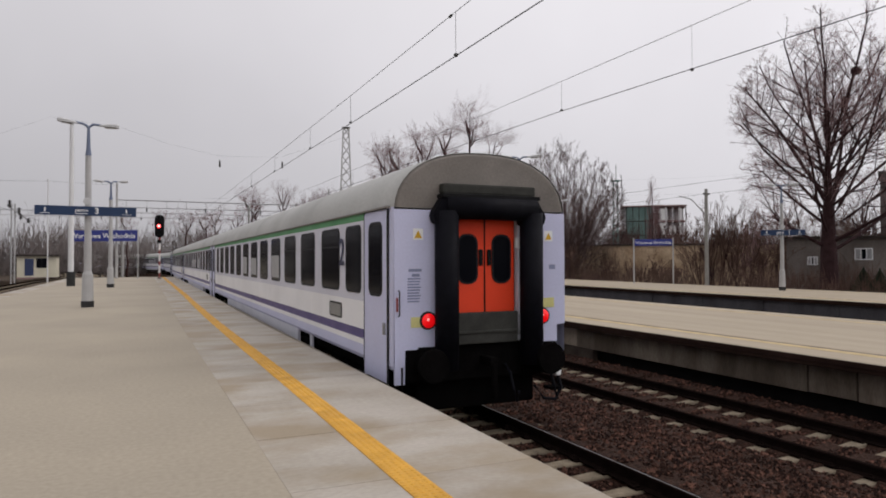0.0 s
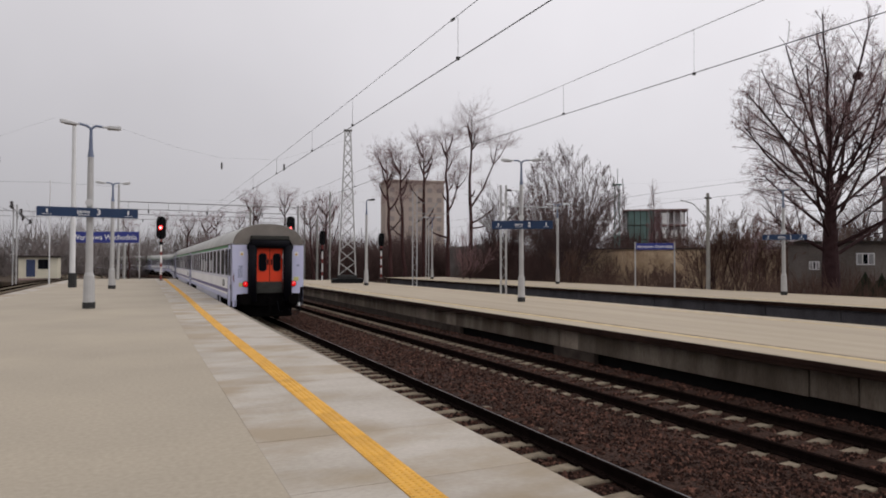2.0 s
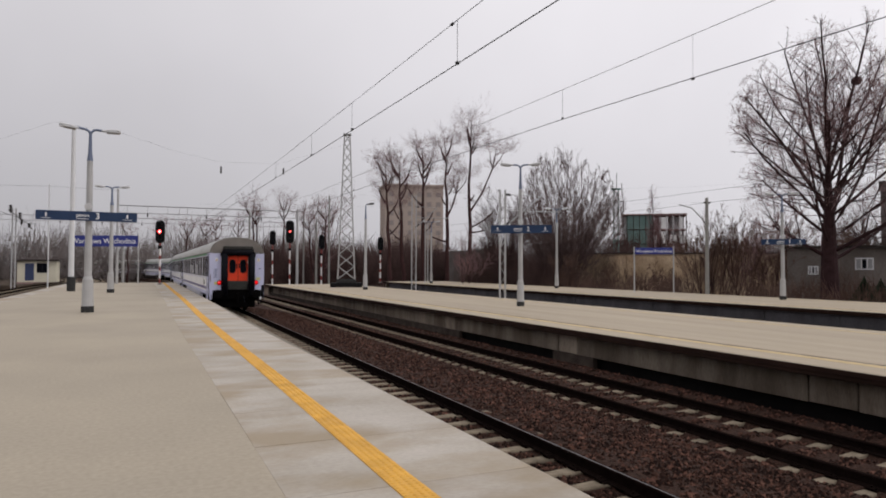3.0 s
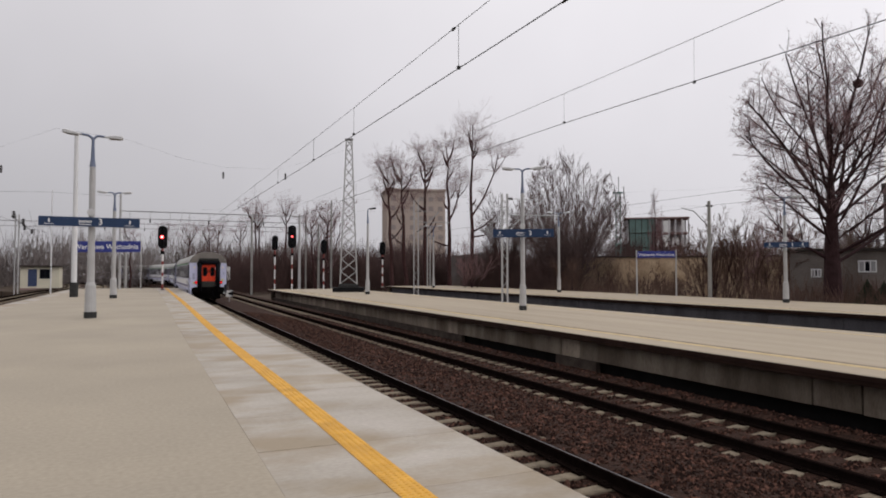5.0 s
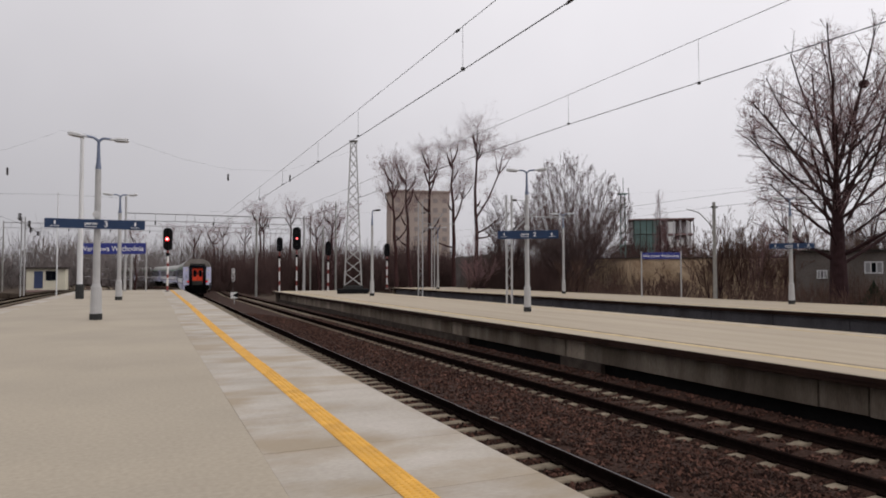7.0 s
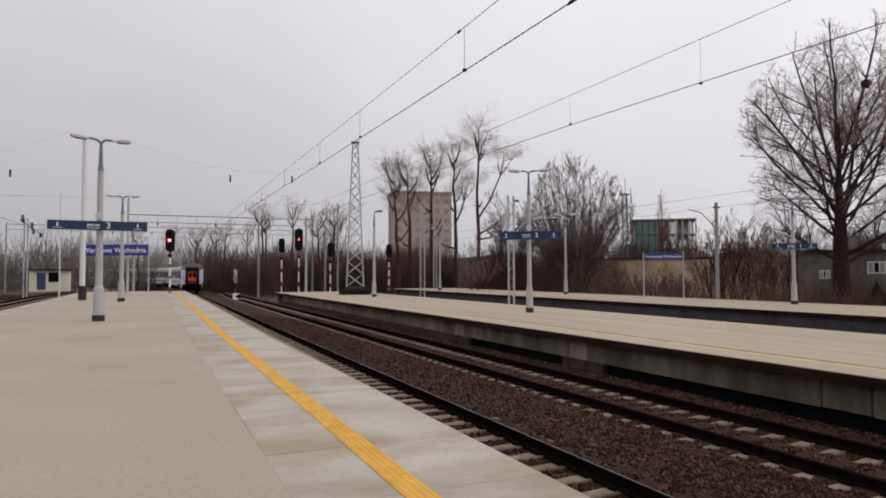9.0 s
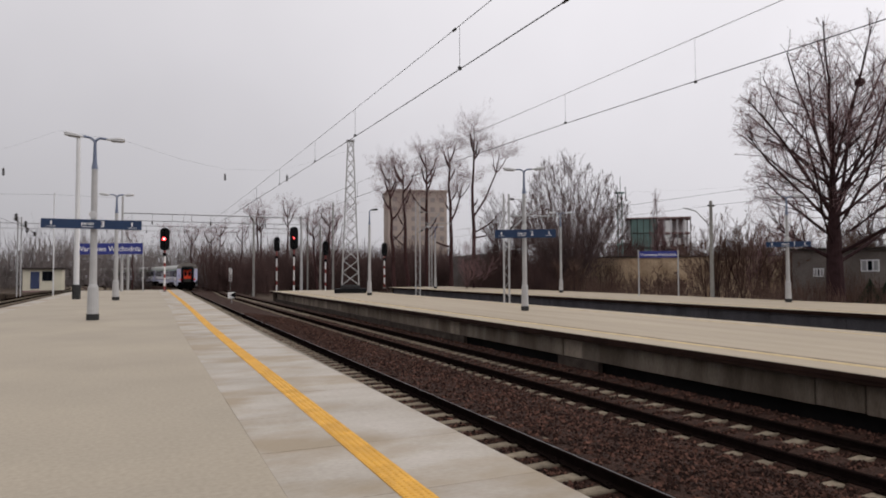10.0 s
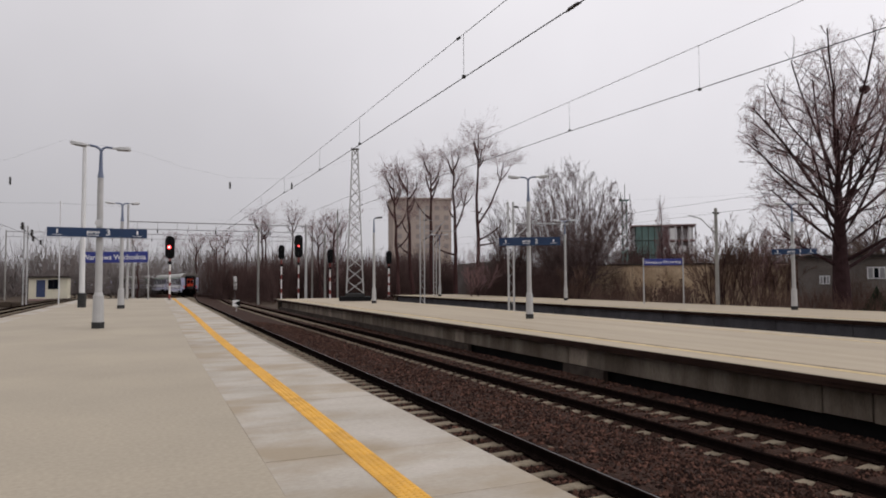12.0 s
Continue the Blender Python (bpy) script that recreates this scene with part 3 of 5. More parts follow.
    floor = bmesh.ops.create_grid(bm, x_segments=1, y_segments=1, size=0.5, matrix=Matrix.Translation((0, 13.1, 1.0)) @ Matrix.Diagonal((2.7, 26.1, 1, 1)))
    for f in {f for v in floor["verts"] for f in v.link_faces}:
        f.material_index = 6
    bmesh.ops.recalc_face_normals(bm, faces=bm.faces)
    return bm


def rounded_panel(w, h, r, depth=0.02, steps=5):
    """A rounded rectangle in the xz plane with depth along +y, centred."""
    bm = bmesh.new()
    pts = []
    for cx, cz, a0 in ((w / 2 - r, h / 2 - r, 0), (-w / 2 + r, h / 2 - r, 90), (-w / 2 + r, -h / 2 + r, 180), (w / 2 - r, -h / 2 + r, 270)):
        for i in range(steps + 1):
            a = radians(a0 + 90 * i / steps)
            pts.append((cx + r * math.cos(a), cz + r * math.sin(a)))
    front = [bm.verts.new((x, 0, z)) for x, z in pts]
    back = [bm.verts.new((x, depth, z)) for x, z in pts]
    bm.faces.new(front)
    bm.faces.new(back[::-1])
    for i in range(len(pts)):
        k = (i + 1) % len(pts)
        bm.faces.new((front[k], front[i], back[i], back[k]))
    bmesh.ops.recalc_face_normals(bm, faces=bm.faces)
    return bm


def moved(bm, m):
    bmesh.ops.transform(bm, matrix=m, verts=bm.verts)
    return bm


def side_pose(y, z, left=True, out=0.0):
    """A panel of rounded_panel() turned to lie on the coach's side."""
    return pose(-(HALF + out), y, z, 0, 0, -90) if left else pose(HALF + out, y, z, 0, 0, 90)


WINDOWS = [(1.90, 0.82)] + [(3.38 + 1.862 * i, 1.22) for i in range(11)] + [(23.75, 0.82)]


def end_wall_mesh(s):
    """One half of the coach's flat end beside the gangway, cut back at the lower corner; the step side reaches lower."""
    bm = bmesh.new()
    t = 0.05
    if s < 0:
        outer = [(-0.72, 1.27), (-1.06, 1.27), (-1.07, 1.20), (-1.25, 1.19), (-1.255, 0.76), (-1.40, 0.76), (-1.415, 3.22), (-0.72, 3.22)]
    else:
        outer = [(0.72, 1.25), (1.27, 1.25), (1.27, 1.50), (1.415, 1.52), (1.415, 3.22), (0.72, 3.22)]
    a = [bm.verts.new((x, 0.0, z)) for x, z in outer]
    b = [bm.verts.new((x, t, z)) for x, z in outer]
    bm.faces.new(a)
    bm.faces.new(b[::-1])
    for i in range(len(outer)):
        k = (i + 1) % len(outer)
        bm.faces.new((a[i], a[k], b[k], b[i]))
    bmesh.ops.recalc_face_normals(bm, faces=bm.faces)
    return bm


def roof_end_mesh():
    bm = bmesh.new()
    arc = [(x * 0.99, z) for x, z, _ in coach_ring() if z > 3.2]
    pts = [(-x, z) for x, z in arc] + [(x, z) for x, z in reversed(arc[:-1])]
    rows = []
    for y, k, dz in ((0.10, 1.0, 0.0), (0.03, 0.985, -0.01), (0.0, 0.955, -0.035)):
        rows.append([bm.verts.new((x * k, y, 3.22 + (z - 3.22) * k + dz * 0.2)) for x, z in pts])
    for a, b in zip(rows, rows[1:]):
        for i in range(len(pts) - 1):
            bm.faces.new((a[i], a[i + 1], b[i + 1], b[i])).smooth = True
    bm.faces.new(rows[-1])
    bmesh.ops.recalc_face_normals(bm, faces=bm.faces)
    return bm


def gangway_tube(bm, points, r, flat=1.0):
    """A fat rubber tube with rounded joints."""
    for a, b in zip(points, points[1:]):
        rod(bm, a, b, r, sides=14)
    for p in points[1:-1]:
        bmesh.ops.create_uvsphere(bm, u_segments=14, v_segments=8, radius=r, matrix=Matrix.Translation(p))
    return bm


def gangway_corner(s):
    """The sloping shoulder between a rubber upright and the lintel."""
    bm = bmesh.new()
    outline = [(s * x, z) for x, z in ((0.50, 3.42), (0.76, 3.42), (0.93, 3.16), (0.89, 3.02), (0.53, 3.02))]
    a = [bm.verts.new((x, -0.19, z)) for x, z in outline]
    b = [bm.verts.new((x, 0.04, z)) for x, z in outline]
    bm.faces.new(a)
    bm.faces.new(b[::-1])
    for i in range(5):
        k = (i + 1) % 5
        bm.faces.new((a[i], a[k], b[k], b[i]))
    bmesh.ops.recalc_face_normals(bm, faces=bm.faces)
    bmesh.ops.bevel(bm, geom=list(bm.edges), offset=0.02, segments=2, affect="EDGES")
    return bm


def bogie(t, y):
    bm = bmesh.new()
    for s in (-1, 1):
        box(bm, s * 1.0 - 0.07, y - 1.6, 0.45, s * 1.0 + 0.07, y + 1.6, 0.62, bevel=0.03)
        for d in (-1.25, 1.25):
            box(bm, s * 1.0 - 0.1, y + d - 0.16, 0.32, s * 1.0 + 0.1, y + d + 0.16, 0.6, bevel=0.03)
        rod(bm, (s * 1.0, y, 0.4), (s * 1.0, y, 0.85), 0.14, sides=12)
    box(bm, -1.1, y - 0.25, 0.5, 1.1, y + 0.25, 0.75, bevel=0.04)
    frame_part = part("bogie", bm, "under", t, "black bogie frame")
    for d in (-1.25, 1.25):
        w = bmesh.new()
        rod(w, (-0.98, y + d, 0.46), (0.98, y + d, 0.46), 0.08, sides=10)
        for s in (-1, 1):
            rod(w, (s * 0.69, y + d, 0.46), (s * 0.82, y + d, 0.46), 0.46, 0.455, sides=28)
            rod(w, (s * 0.67, y + d, 0.46), (s * 0.70, y + d, 0.46), 0.485, sides=28)
        part("wheelset", w, "under", frame_part)


def coach(detailed_end):
    t = thing("passenger_coach", "lavender grey and white passenger coach with purple and green stripes", "railway coach", "coaches of the train")
    part("body", coach_shell(), ("lavender", "coach_white", "purple", "coach_grey", "green", "roof", "under"), t)
    part("gutter", boxed(-HALF - 0.035, 0.15, 3.24, -HALF + 0.01, 26.1, 3.265), "roof_end", t)
    part("gutter", boxed(HALF - 0.01, 0.15, 3.24, HALF + 0.035, 26.1, 3.265), "roof_end", t)
    for left in (True, False):
        for i, (y, w) in enumerate(WINDOWS):
            seal = part("window", moved(rounded_panel(w + 0.07, 1.10, 0.13, 0.012), side_pose(y, 2.525, left, 0.008)), "seal", t)
            part("pane", moved(rounded_panel(w, 1.03, 0.10, 0.012), side_pose(y, 2.525, left, 0.013)), "window", seal)
            if 0 < i < 12:
                part("top_light_bar", moved(boxed(-w / 2, 0, -0.012, w / 2, 0.008, 0.012), side_pose(y, 2.74, left, 0.017)), "seal", seal)
            # pale patches in the lower panes stand in for reflections in the glass
            if i in (4, 6, 7) and left:
                part("blind", moved(boxed(-w / 2 + 0.06, 0, -0.46, w / 2 - 0.08 - 0.2 * (i % 2), 0.004, 0.06 + 0.05 * (i % 3)), side_pose(y, 2.525, left, 0.0155)), "blind", seal, "pale patch painted as a reflection in the window")
        for y in (0.725, 25.675):
            leaf = part("door", moved(rounded_panel(1.06, 2.46, 0.04, 0.016), side_pose(y, 1.99, left, 0.012)), "lavender", t, "lavender grey entrance door")
            part("door_window", moved(rounded_panel(0.64, 1.10, 0.14, 0.014), side_pose(y, 2.52, left, 0.018)), "seal", leaf)
            part("door_pane", moved(rounded_panel(0.55, 1.0, 0.11, 0.014), side_pose(y, 2.52, left, 0.022)), "window", leaf)
            part("door_seam", moved(boxed(-0.545, 0, -1.24, -0.53, 0.02, 1.24), side_pose(y, 1.99, left, 0.020)), "seal", leaf)
            part("door_seam", moved(boxed(0.525, 0, -1.24, 0.57, 0.02, 1.24), side_pose(y, 1.99, left, 0.020)), "seal", leaf)
            part("handle", moved(boxed(0.42, 0, -0.55, 0.46, 0.05, -0.38, bevel=0.01), side_pose(y, 1.99, left, 0.05)), "steel", leaf, "small steel handle")
            part("door_canopy", moved(boxed(-0.62, 0, 0, 0.62, 0.05, 0.025), side_pose(y, 3.24, left, 0.05)), "roof_end", t)
        panel = part("destination_display", moved(rounded_panel(0.82, 0.27, 0.05, 0.012), side_pose(3.0, 1.63, left, 0.010)), "seal", t)
        part("screen", moved(rounded_panel(0.74, 0.21, 0.03, 0.012), side_pose(3.0, 1.63, left, 0.014)), "screen", panel, "grey blank display screen")
        num = part("class_number", lettering("2", 0.66, "print_blue"), None, t, "dark blue class number 2")
        num.data.materials[0] = M["navy"]
        num.matrix_basis = side_pose(2.57, 2.62, left, 0.014)
        x0, x1 = (-1.415, -1.355) if left else (1.355, 1.415)
        for y0, y1, low in ((6.3, 9.6, 0.66), (9.62, 13.4, 0.62), (13.42, 17.0, 0.66), (17.02, 20.0, 0.62), (1.30, 1.40, 0.72), (5.0, 5.12, 0.62)):
            part("skirt_panel", boxed(x0, y0, low, x1, y1, 0.99, bevel=0.01), "coach_grey", t, "grey lower skirt panel")
        for i in range(5):
            part("air_vent" if i % 2 else "equipment_box", boxed((-1.3 if left else 0.75), 5.4 + 3.1 * i, 0.42, (-0.75 if left else 1.3), 7.4 + 3.1 * i, 0.82, bevel=0.04), "under", t)
    bogie(t, 3.7)
    bogie(t, 22.7)
    box_under = boxed(-1.2, 0.5, 0.72, 1.2, 26.0, 0.95)
    part("underframe", box_under, "under", t)
    if detailed_end:
        for s in (-1, 1):
            part("end_wall", end_wall_mesh(s), "lavender", t)
        part("roof_end", roof_end_mesh(), "roof_end", t, "grimy brown grey roof end")
        hood = part("gangway_hood", moved(boxed(-0.765, -0.14, 3.45, 0.765, 0.05, 3.60, bevel=0.03), Matrix.Identity(4)), "sill", t)
        part("drip_strip", boxed(-0.80, -0.22, 3.39, 0.80, 0.02, 3.445, bevel=0.008), "black", hood)
        for pts in ([(-0.70, -0.12, 0.95), (-0.70, -0.12, 3.20)], [(0.70, -0.12, 0.95), (0.70, -0.12, 3.20)], [(-0.72, -0.12, 3.26), (0.74, -0.12, 3.26)]):
            part("gangway_bellows", gangway_tube(bmesh.new(), pts, 0.175), "rubber", t, "black rubber gangway tube", smooth=True)
        for s in (-1, 1):
            part("gangway_corner", gangway_corner(s), "rubber", t)
        part("door_recess", boxed(-0.72, 0.30, 1.2, 0.80, 0.36, 3.35), "black", t)
        part("recess_side", boxed(-0.74, 0.0, 1.2, -0.70, 0.32, 3.35), "black", t)
        part("recess_side", boxed(0.74, 0.0, 1.2, 0.78, 0.32, 3.35), "sill", t)
        for s, x0, x1 in ((-1, -0.60, 0.005), (1, 0.015, 0.52)):
            leaf = part("end_door", boxed(x0, 0.20, 1.30, x1, 0.25, 3.22, bevel=0.012), "orange", t, "orange red sliding end door")
            cx = -0.27 if s < 0 else 0.295
            part("door_window", moved(rounded_panel(0.33, 0.74, 0.14, 0.02), pose(cx, 0.186, 2.52)), "seal", leaf)
            part("door_pane", moved(rounded_panel(0.27, 0.68, 0.115, 0.02), pose(cx, 0.180, 2.52)), "window", leaf)
            part("pull", boxed(0.01 + s * 0.07 - 0.03, 0.165, 2.42, 0.01 + s * 0.07 + 0.03, 0.20, 2.66, bevel=0.012), "black", leaf)
        part("door_gap", boxed(0.0, 0.19, 1.30, 0.02, 0.2, 3.22), "black", t)
        part("side_post", boxed(0.545, 0.02, 1.28, 0.61, 0.14, 3.2, bevel=0.015), "coach_grey", t)
        part("call_box", boxed(0.50, 0.0, 2.68, 0.57, 0.05, 2.84, bevel=0.01), "letter", t)
        plate = part("gangway_plate", boxed(-0.54, -0.06, 1.28, 0.50, 0.0, 1.74, bevel=0.02), "sill", t, "worn grey steel bridge plate")
        part("plate_rib", boxed(-0.53, -0.085, 1.44, 0.49, -0.06, 1.475, bevel=0.006), "sill", plate)
        for s in (-1, 1):
            x = 0.045 + s * 0.95
            ring = bmesh.new()
            rod(ring, (x, -0.03, 1.645), (x, 0.02, 1.645), 0.125, 0.135, sides=28)
            lamp = part("tail_light", ring, "seal", t)
            lens = bmesh.new()
            bmesh.ops.create_uvsphere(lens, u_segments=20, v_segments=12, radius=0.105, matrix=Matrix.Translation((x, -0.025, 1.645)) @ Matrix.Diagonal((1, 0.4, 1, 1)))
            part("lens", lens, "tail_light", lamp, "glowing red lens", smooth=True)
            # a small glowing blob stands for the highlight on the lens
            core = bmesh.new()
            bmesh.ops.create_uvsphere(core, u_segments=12, v_segments=8, radius=0.02, matrix=Matrix.Translation((x - 0.02, -0.062, 1.66)) @ Matrix.Diagonal((1, 0.4, 1, 1)))
            part("lens_highlight", core, "tail_core", lamp, smooth=True)
            xt = 0.03 + s * 1.085
            tri = part("warning_plate", boxed(xt - 0.075, -0.006, 2.79, xt + 0.075, 0.0, 2.95), "letter", t, "white plate with a yellow triangle")
            tm = bmesh.new()
            vs = [tm.verts.new(p) for p in ((xt - 0.058, -0.010, 2.815), (xt + 0.058, -0.010, 2.815), (xt, -0.010, 2.925))]
            tm.faces.new(vs)
            part("triangle", tm, "warn", tri)
            part("yellow_mark", boxed(xt - (0.11 if s < 0 else 0.11), -0.006, 1.55 if s < 0 else 1.77, xt + (0.07 if s < 0 else 0.10), 0.0, 1.70 if s < 0 else 1.92), "pale_yellow", t, "pale yellow stencilled mark")
            buf = bmesh.new()
            xb = s * 0.95
            rod(buf, (xb, 0.1, 1.04), (xb, -0.30, 1.04), 0.11, sides=18)
            rod(buf, (xb, -0.30, 1.04), (xb, -0.36, 1.04), 0.24, 0.225, sides=24)
            rod(buf, (xb, -0.05, 1.04), (xb, 0.10, 1.04), 0.17, sides=18)
            box(buf, xb - 0.3, -0.02, 0.80, xb + 0.3, 0.10, 1.24, bevel=0.02)
            part("buffer", buf, "under", t, "round black buffer")
            step = bmesh.new()
            box(step, s * 1.20 - 0.12, -0.12, 0.52, s * 1.20 + 0.12, 0.12, 0.56)
            rod(step, (s * 1.30, 0, 0.54), (s * 1.30, 0, 1.0), 0.015, sides=6)
            part("step", step, "under", t)
        for i in range(2):
            part("print_line", boxed(-1.20 + 0.05 * i, -0.004, 2.34 - 0.07 * i, -1.00 - 0.03 * i, 0.0, 2.38 - 0.07 * i), "print_blue", t)
        for i in range(9):
            part("print_line", boxed(-1.215, -0.004, 1.91 + 0.04 * i, -1.04 + 0.012 * (i % 3), 0.0, 1.93 + 0.04 * i), "print_blue", t)
        part("print_line", boxed(1.13, -0.004, 2.36, 1.24, 0.0, 2.43), "print_blue", t)
        part("draw_hook", boxed(-0.06, -0.3, 0.98, 0.06, 0.2, 1.1, bevel=0.02), "under", t)
        part("drawgear_box", boxed(-1.0, 0.25, 0.30, 1.0, 1.4, 1.0, bevel=0.05), "under", t)
        part("headstock", boxed(-1.22, 0.04, 0.76, 1.22, 0.16, 1.26, bevel=0.02), "under", t)
        for x in (0.35, 1.05):
            pts = [(x, 0.0, 0.95), (x, -0.14, 0.85), (x + 0.03, -0.2, 0.6), (x + 0.10, -0.17, 0.42), (x + 0.18, -0.1, 0.55)]
            part("brake_hose", swept("brake_hose", pts, 0.024, "rubber", 8), None, t, "hanging black brake hose")
        hose = part("brake_hose", swept("brake_hose", [(1.22, -0.06, 0.78), (1.25, -0.14, 0.55), (1.12, -0.18, 0.40), (0.92, -0.16, 0.42), (0.80, -0.08, 0.62)], 0.026, "rubber", 8), None, t, "hanging black brake hose")
        part("hose_coupling", boxed(1.17, -0.12, 0.73, 1.27, -0.03, 0.87, bevel=0.02), "letter", hose, "pale hose coupling")
        part("coupling", tube(bmesh.new(), [(0, -0.28, 1.0), (0, -0.30, 0.72), (0.02, -0.26, 0.52)], 0.045, 10), "under", t)
        part("grab_rail", tube(bmesh.new(), [(-1.36, -0.03, 1.72), (-1.36, -0.07, 1.74), (-1.36, -0.07, 2.06), (-1.36, -0.03, 2.08)], 0.010, 6), "seal", t)
        part("red_mark", boxed(-1.385, -0.006, 1.78, -1.355, 0.0, 1.98), "post_red", t)
        for ob in t.children:
            if ob.name.split(".")[0] in ("gangway_hood", "gangway_bellows", "gangway_corner", "door_recess", "recess_side", "end_door", "door_gap", "side_post", "call_box", "gangway_plate"):
                ob.location.x += 0.04
            if ob.name.split(".")[0] in ("end_door", "door_gap"):
                ob.location.y -= 0.11
    if not detailed_end:
        part("gangway", boxed(-0.75, -0.12, 0.95, 0.75, 0.1, 3.4, bevel=0.08), "rubber", t, "black rubber gangway bellows")
        part("end_wall", boxed(-1.37, 0.0, 0.95, 1.37, 0.05, 3.3), "lavender", t)
    return t


train = [coach(True)]
plain = coach(False)
train.append(plain)
train += [copy_thing(plain, Matrix.Identity(4)) for _ in range(6)]


# ---- platform furniture ----
def lamp_head_mesh(s):
    """A flat lantern: slim at the neck, deep and square at the outer end, with a rounded back."""
    bm = bmesh.new()
    rows = []
    for x, half, low, high in ((-0.33, 0.05, -0.015, 0.03), (-0.20, 0.075, -0.025, 0.045), (-0.05, 0.115, -0.045, 0.075), (0.24, 0.125, -0.055, 0.09), (0.29, 0.11, -0.045, 0.06)):
        rows.append([bm.verts.new((s * x, y * half, z)) for y, z in ((-1, low), (-1, high * 0.5), (-0.6, high), (0.6, high), (1, high * 0.5), (1, low))])
    for a, b in zip(rows, rows[1:]):
        for i in range(6):
            k = (i + 1) % 6
            bm.faces.new((a[i], a[k], b[k], b[i]))
    bm.faces.new(rows[0])
    bm.faces.new(rows[-1])
    bmesh.ops.recalc_face_normals(bm, faces=bm.faces)
    return bm


def lamp_post(x, y, z, height, label, sign=None, heads=2, arm=0.85, arm_turn=0.0, foot=0.13, sign_z=0.0, sign_half=(1.6, 1.6), sign_height=0.27, number="", arm_tilt=0.0, head_tone="lamp_head"):
    t = thing("platform_lamp", label, "lamp post", "platform lamps", pose(x, y, z, 0, 0, arm_turn))
    h = height
    foot_part = part("foot", rodded((0, 0, 0), (0, 0, 0.22), foot * 1.35, sides=14), "dark_base", t, "dark foot collar")
    shaft = bmesh.new()
    rod(shaft, (0, 0, 0.22), (0, 0, 1.15), foot * 1.25, foot * 1.12, sides=16)
    rod(shaft, (0, 0, 1.15), (0, 0, 1.28), foot * 1.12, foot * 0.8, sides=16)
    rod(shaft, (0, 0, 1.28), (0, 0, h * 0.83), foot * 0.8, foot * 0.62, sides=16)
    part("shaft", shaft, "pale_pole", t, smooth=False)
    upper = bmesh.new()
    rod(upper, (0, 0, h * 0.83), (0, 0, h * 0.87), foot * 0.7, foot * 0.45, sides=12)
    rod(upper, (0, 0, h * 0.87), (0, 0, h - 0.12), foot * 0.45, foot * 0.30, sides=12)
    part("upper_tube", upper, "blue_pole", t, "blue grey upper tube")
    for s in (-1, 1)[:heads]:
        a = bmesh.new()
        pts = [(0, 0, h - 0.14), (s * 0.05, 0, h - 0.05), (s * 0.16, 0, h + 0.02), (s * arm * 0.45, 0, h + 0.03 - s * 0.5 * math.tan(radians(arm_tilt)))]
        tube(a, pts, foot * 0.28, 8)
        bar = part("arm", a, "blue_pole", t)
        hm = moved(lamp_head_mesh(s), pose(s * (arm * 0.45 + 0.27), 0, h + 0.035 - s * 0.7 * math.tan(radians(arm_tilt)), 0, -4 * s + arm_tilt, 0))
        head = part("lamp_head", hm, head_tone, bar, "flat grey lamp head")
        part("lens", moved(boxed(-0.16, -0.085, -0.075, 0.22, 0.085, -0.045, bevel=0.012), pose(s * (arm * 0.45 + 0.27), 0, h + 0.035 - s * 0.7 * math.tan(radians(arm_tilt)), 0, -4 * s + arm_tilt, 0)), "lamp_glass", t)
    if number:
        a, b = sign_half
        holder = thing("platform_sign", "dark blue platform sign with the number " + number, "sign", "platform signs", pose(x, y, z) @ pose(0, 0, sign_z, 0, SIGN_TILT, SIGN_TURN))
        part("board", boxed(-a, -0.24, -sign_height / 2, b, -0.17, sign_height / 2, bevel=0.012), "sign_dark", holder)
        lt = part("lettering", lettering("peron", 0.17, "letter"), None, holder)
        lt.location = ((b - a) / 2 - 0.15, -0.245, 0.02)
        ln = part("number", lettering(number, 0.30, "letter"), None, holder)
        ln.location = ((b - a) / 2 + 0.33, -0.245, 0.0)
        part("print_line", boxed((b - a) / 2 - 0.33, -0.244, -0.105, (b - a) / 2 + 0.04, -0.24, -0.085), "letter", holder)
        for s, e in ((-1, -a + 0.32), (1, b - 0.32)):
            tn = part("track_mark", boxed(e - 0.025, -0.244, -0.04, e + 0.025, -0.24, 0.09), "letter", holder)
            part("print_line", boxed(e - 0.15, -0.244, -0.105, e + 0.15, -0.24, -0.09), "letter", holder)
        part("bracket", boxed(-0.06, -0.17, -0.09, 0.06, 0.02, 0.09, bevel=0.01), "steel", holder)
        clock = part("loudspeaker", rodded((0, -0.10, 0.34), (0, -0.26, 0.34), 0.08, 0.13, sides=18), "lamp_head", t)
        clock.location = (0, 0, sign_z)
    return t


SIGN_TILT, SIGN_TURN = 0.6, -4.0
lamp_post(-1.8, 26.81, 0, 6.5, "tall pale platform lamp with two flat heads on a blue top", arm=0.92, number="3", sign_z=3.40, sign_half=(1.62, 1.58), sign_height=0.33, foot=0.155, arm_turn=-3, arm_tilt=4.0)
SIGN_TILT, SIGN_TURN = 0.0, -31.0
lamp_post(16.71, 28.03, P2_Z, 6.85, "tall pale lamp with two flat heads on the middle platform", arm=0.92, number="2", sign_z=3.72, sign_half=(1.42, 1.50), sign_height=0.40, foot=0.14, arm_turn=-30)
lamp_post(-1.85, 46.2, 0, 6.55, "pale lamp with two flat heads further along the platform", arm=0.92, foot=0.16)
SIGN_TURN = -42.0
lamp_post(34.9, 28.1, P2_Z, 6.3, "pale lamp with a blue sign on the outer platform", arm=0.8, number="1", sign_z=3.45, sign_half=(1.18, 1.22), sign_height=0.32, foot=0.14, arm_turn=-40)
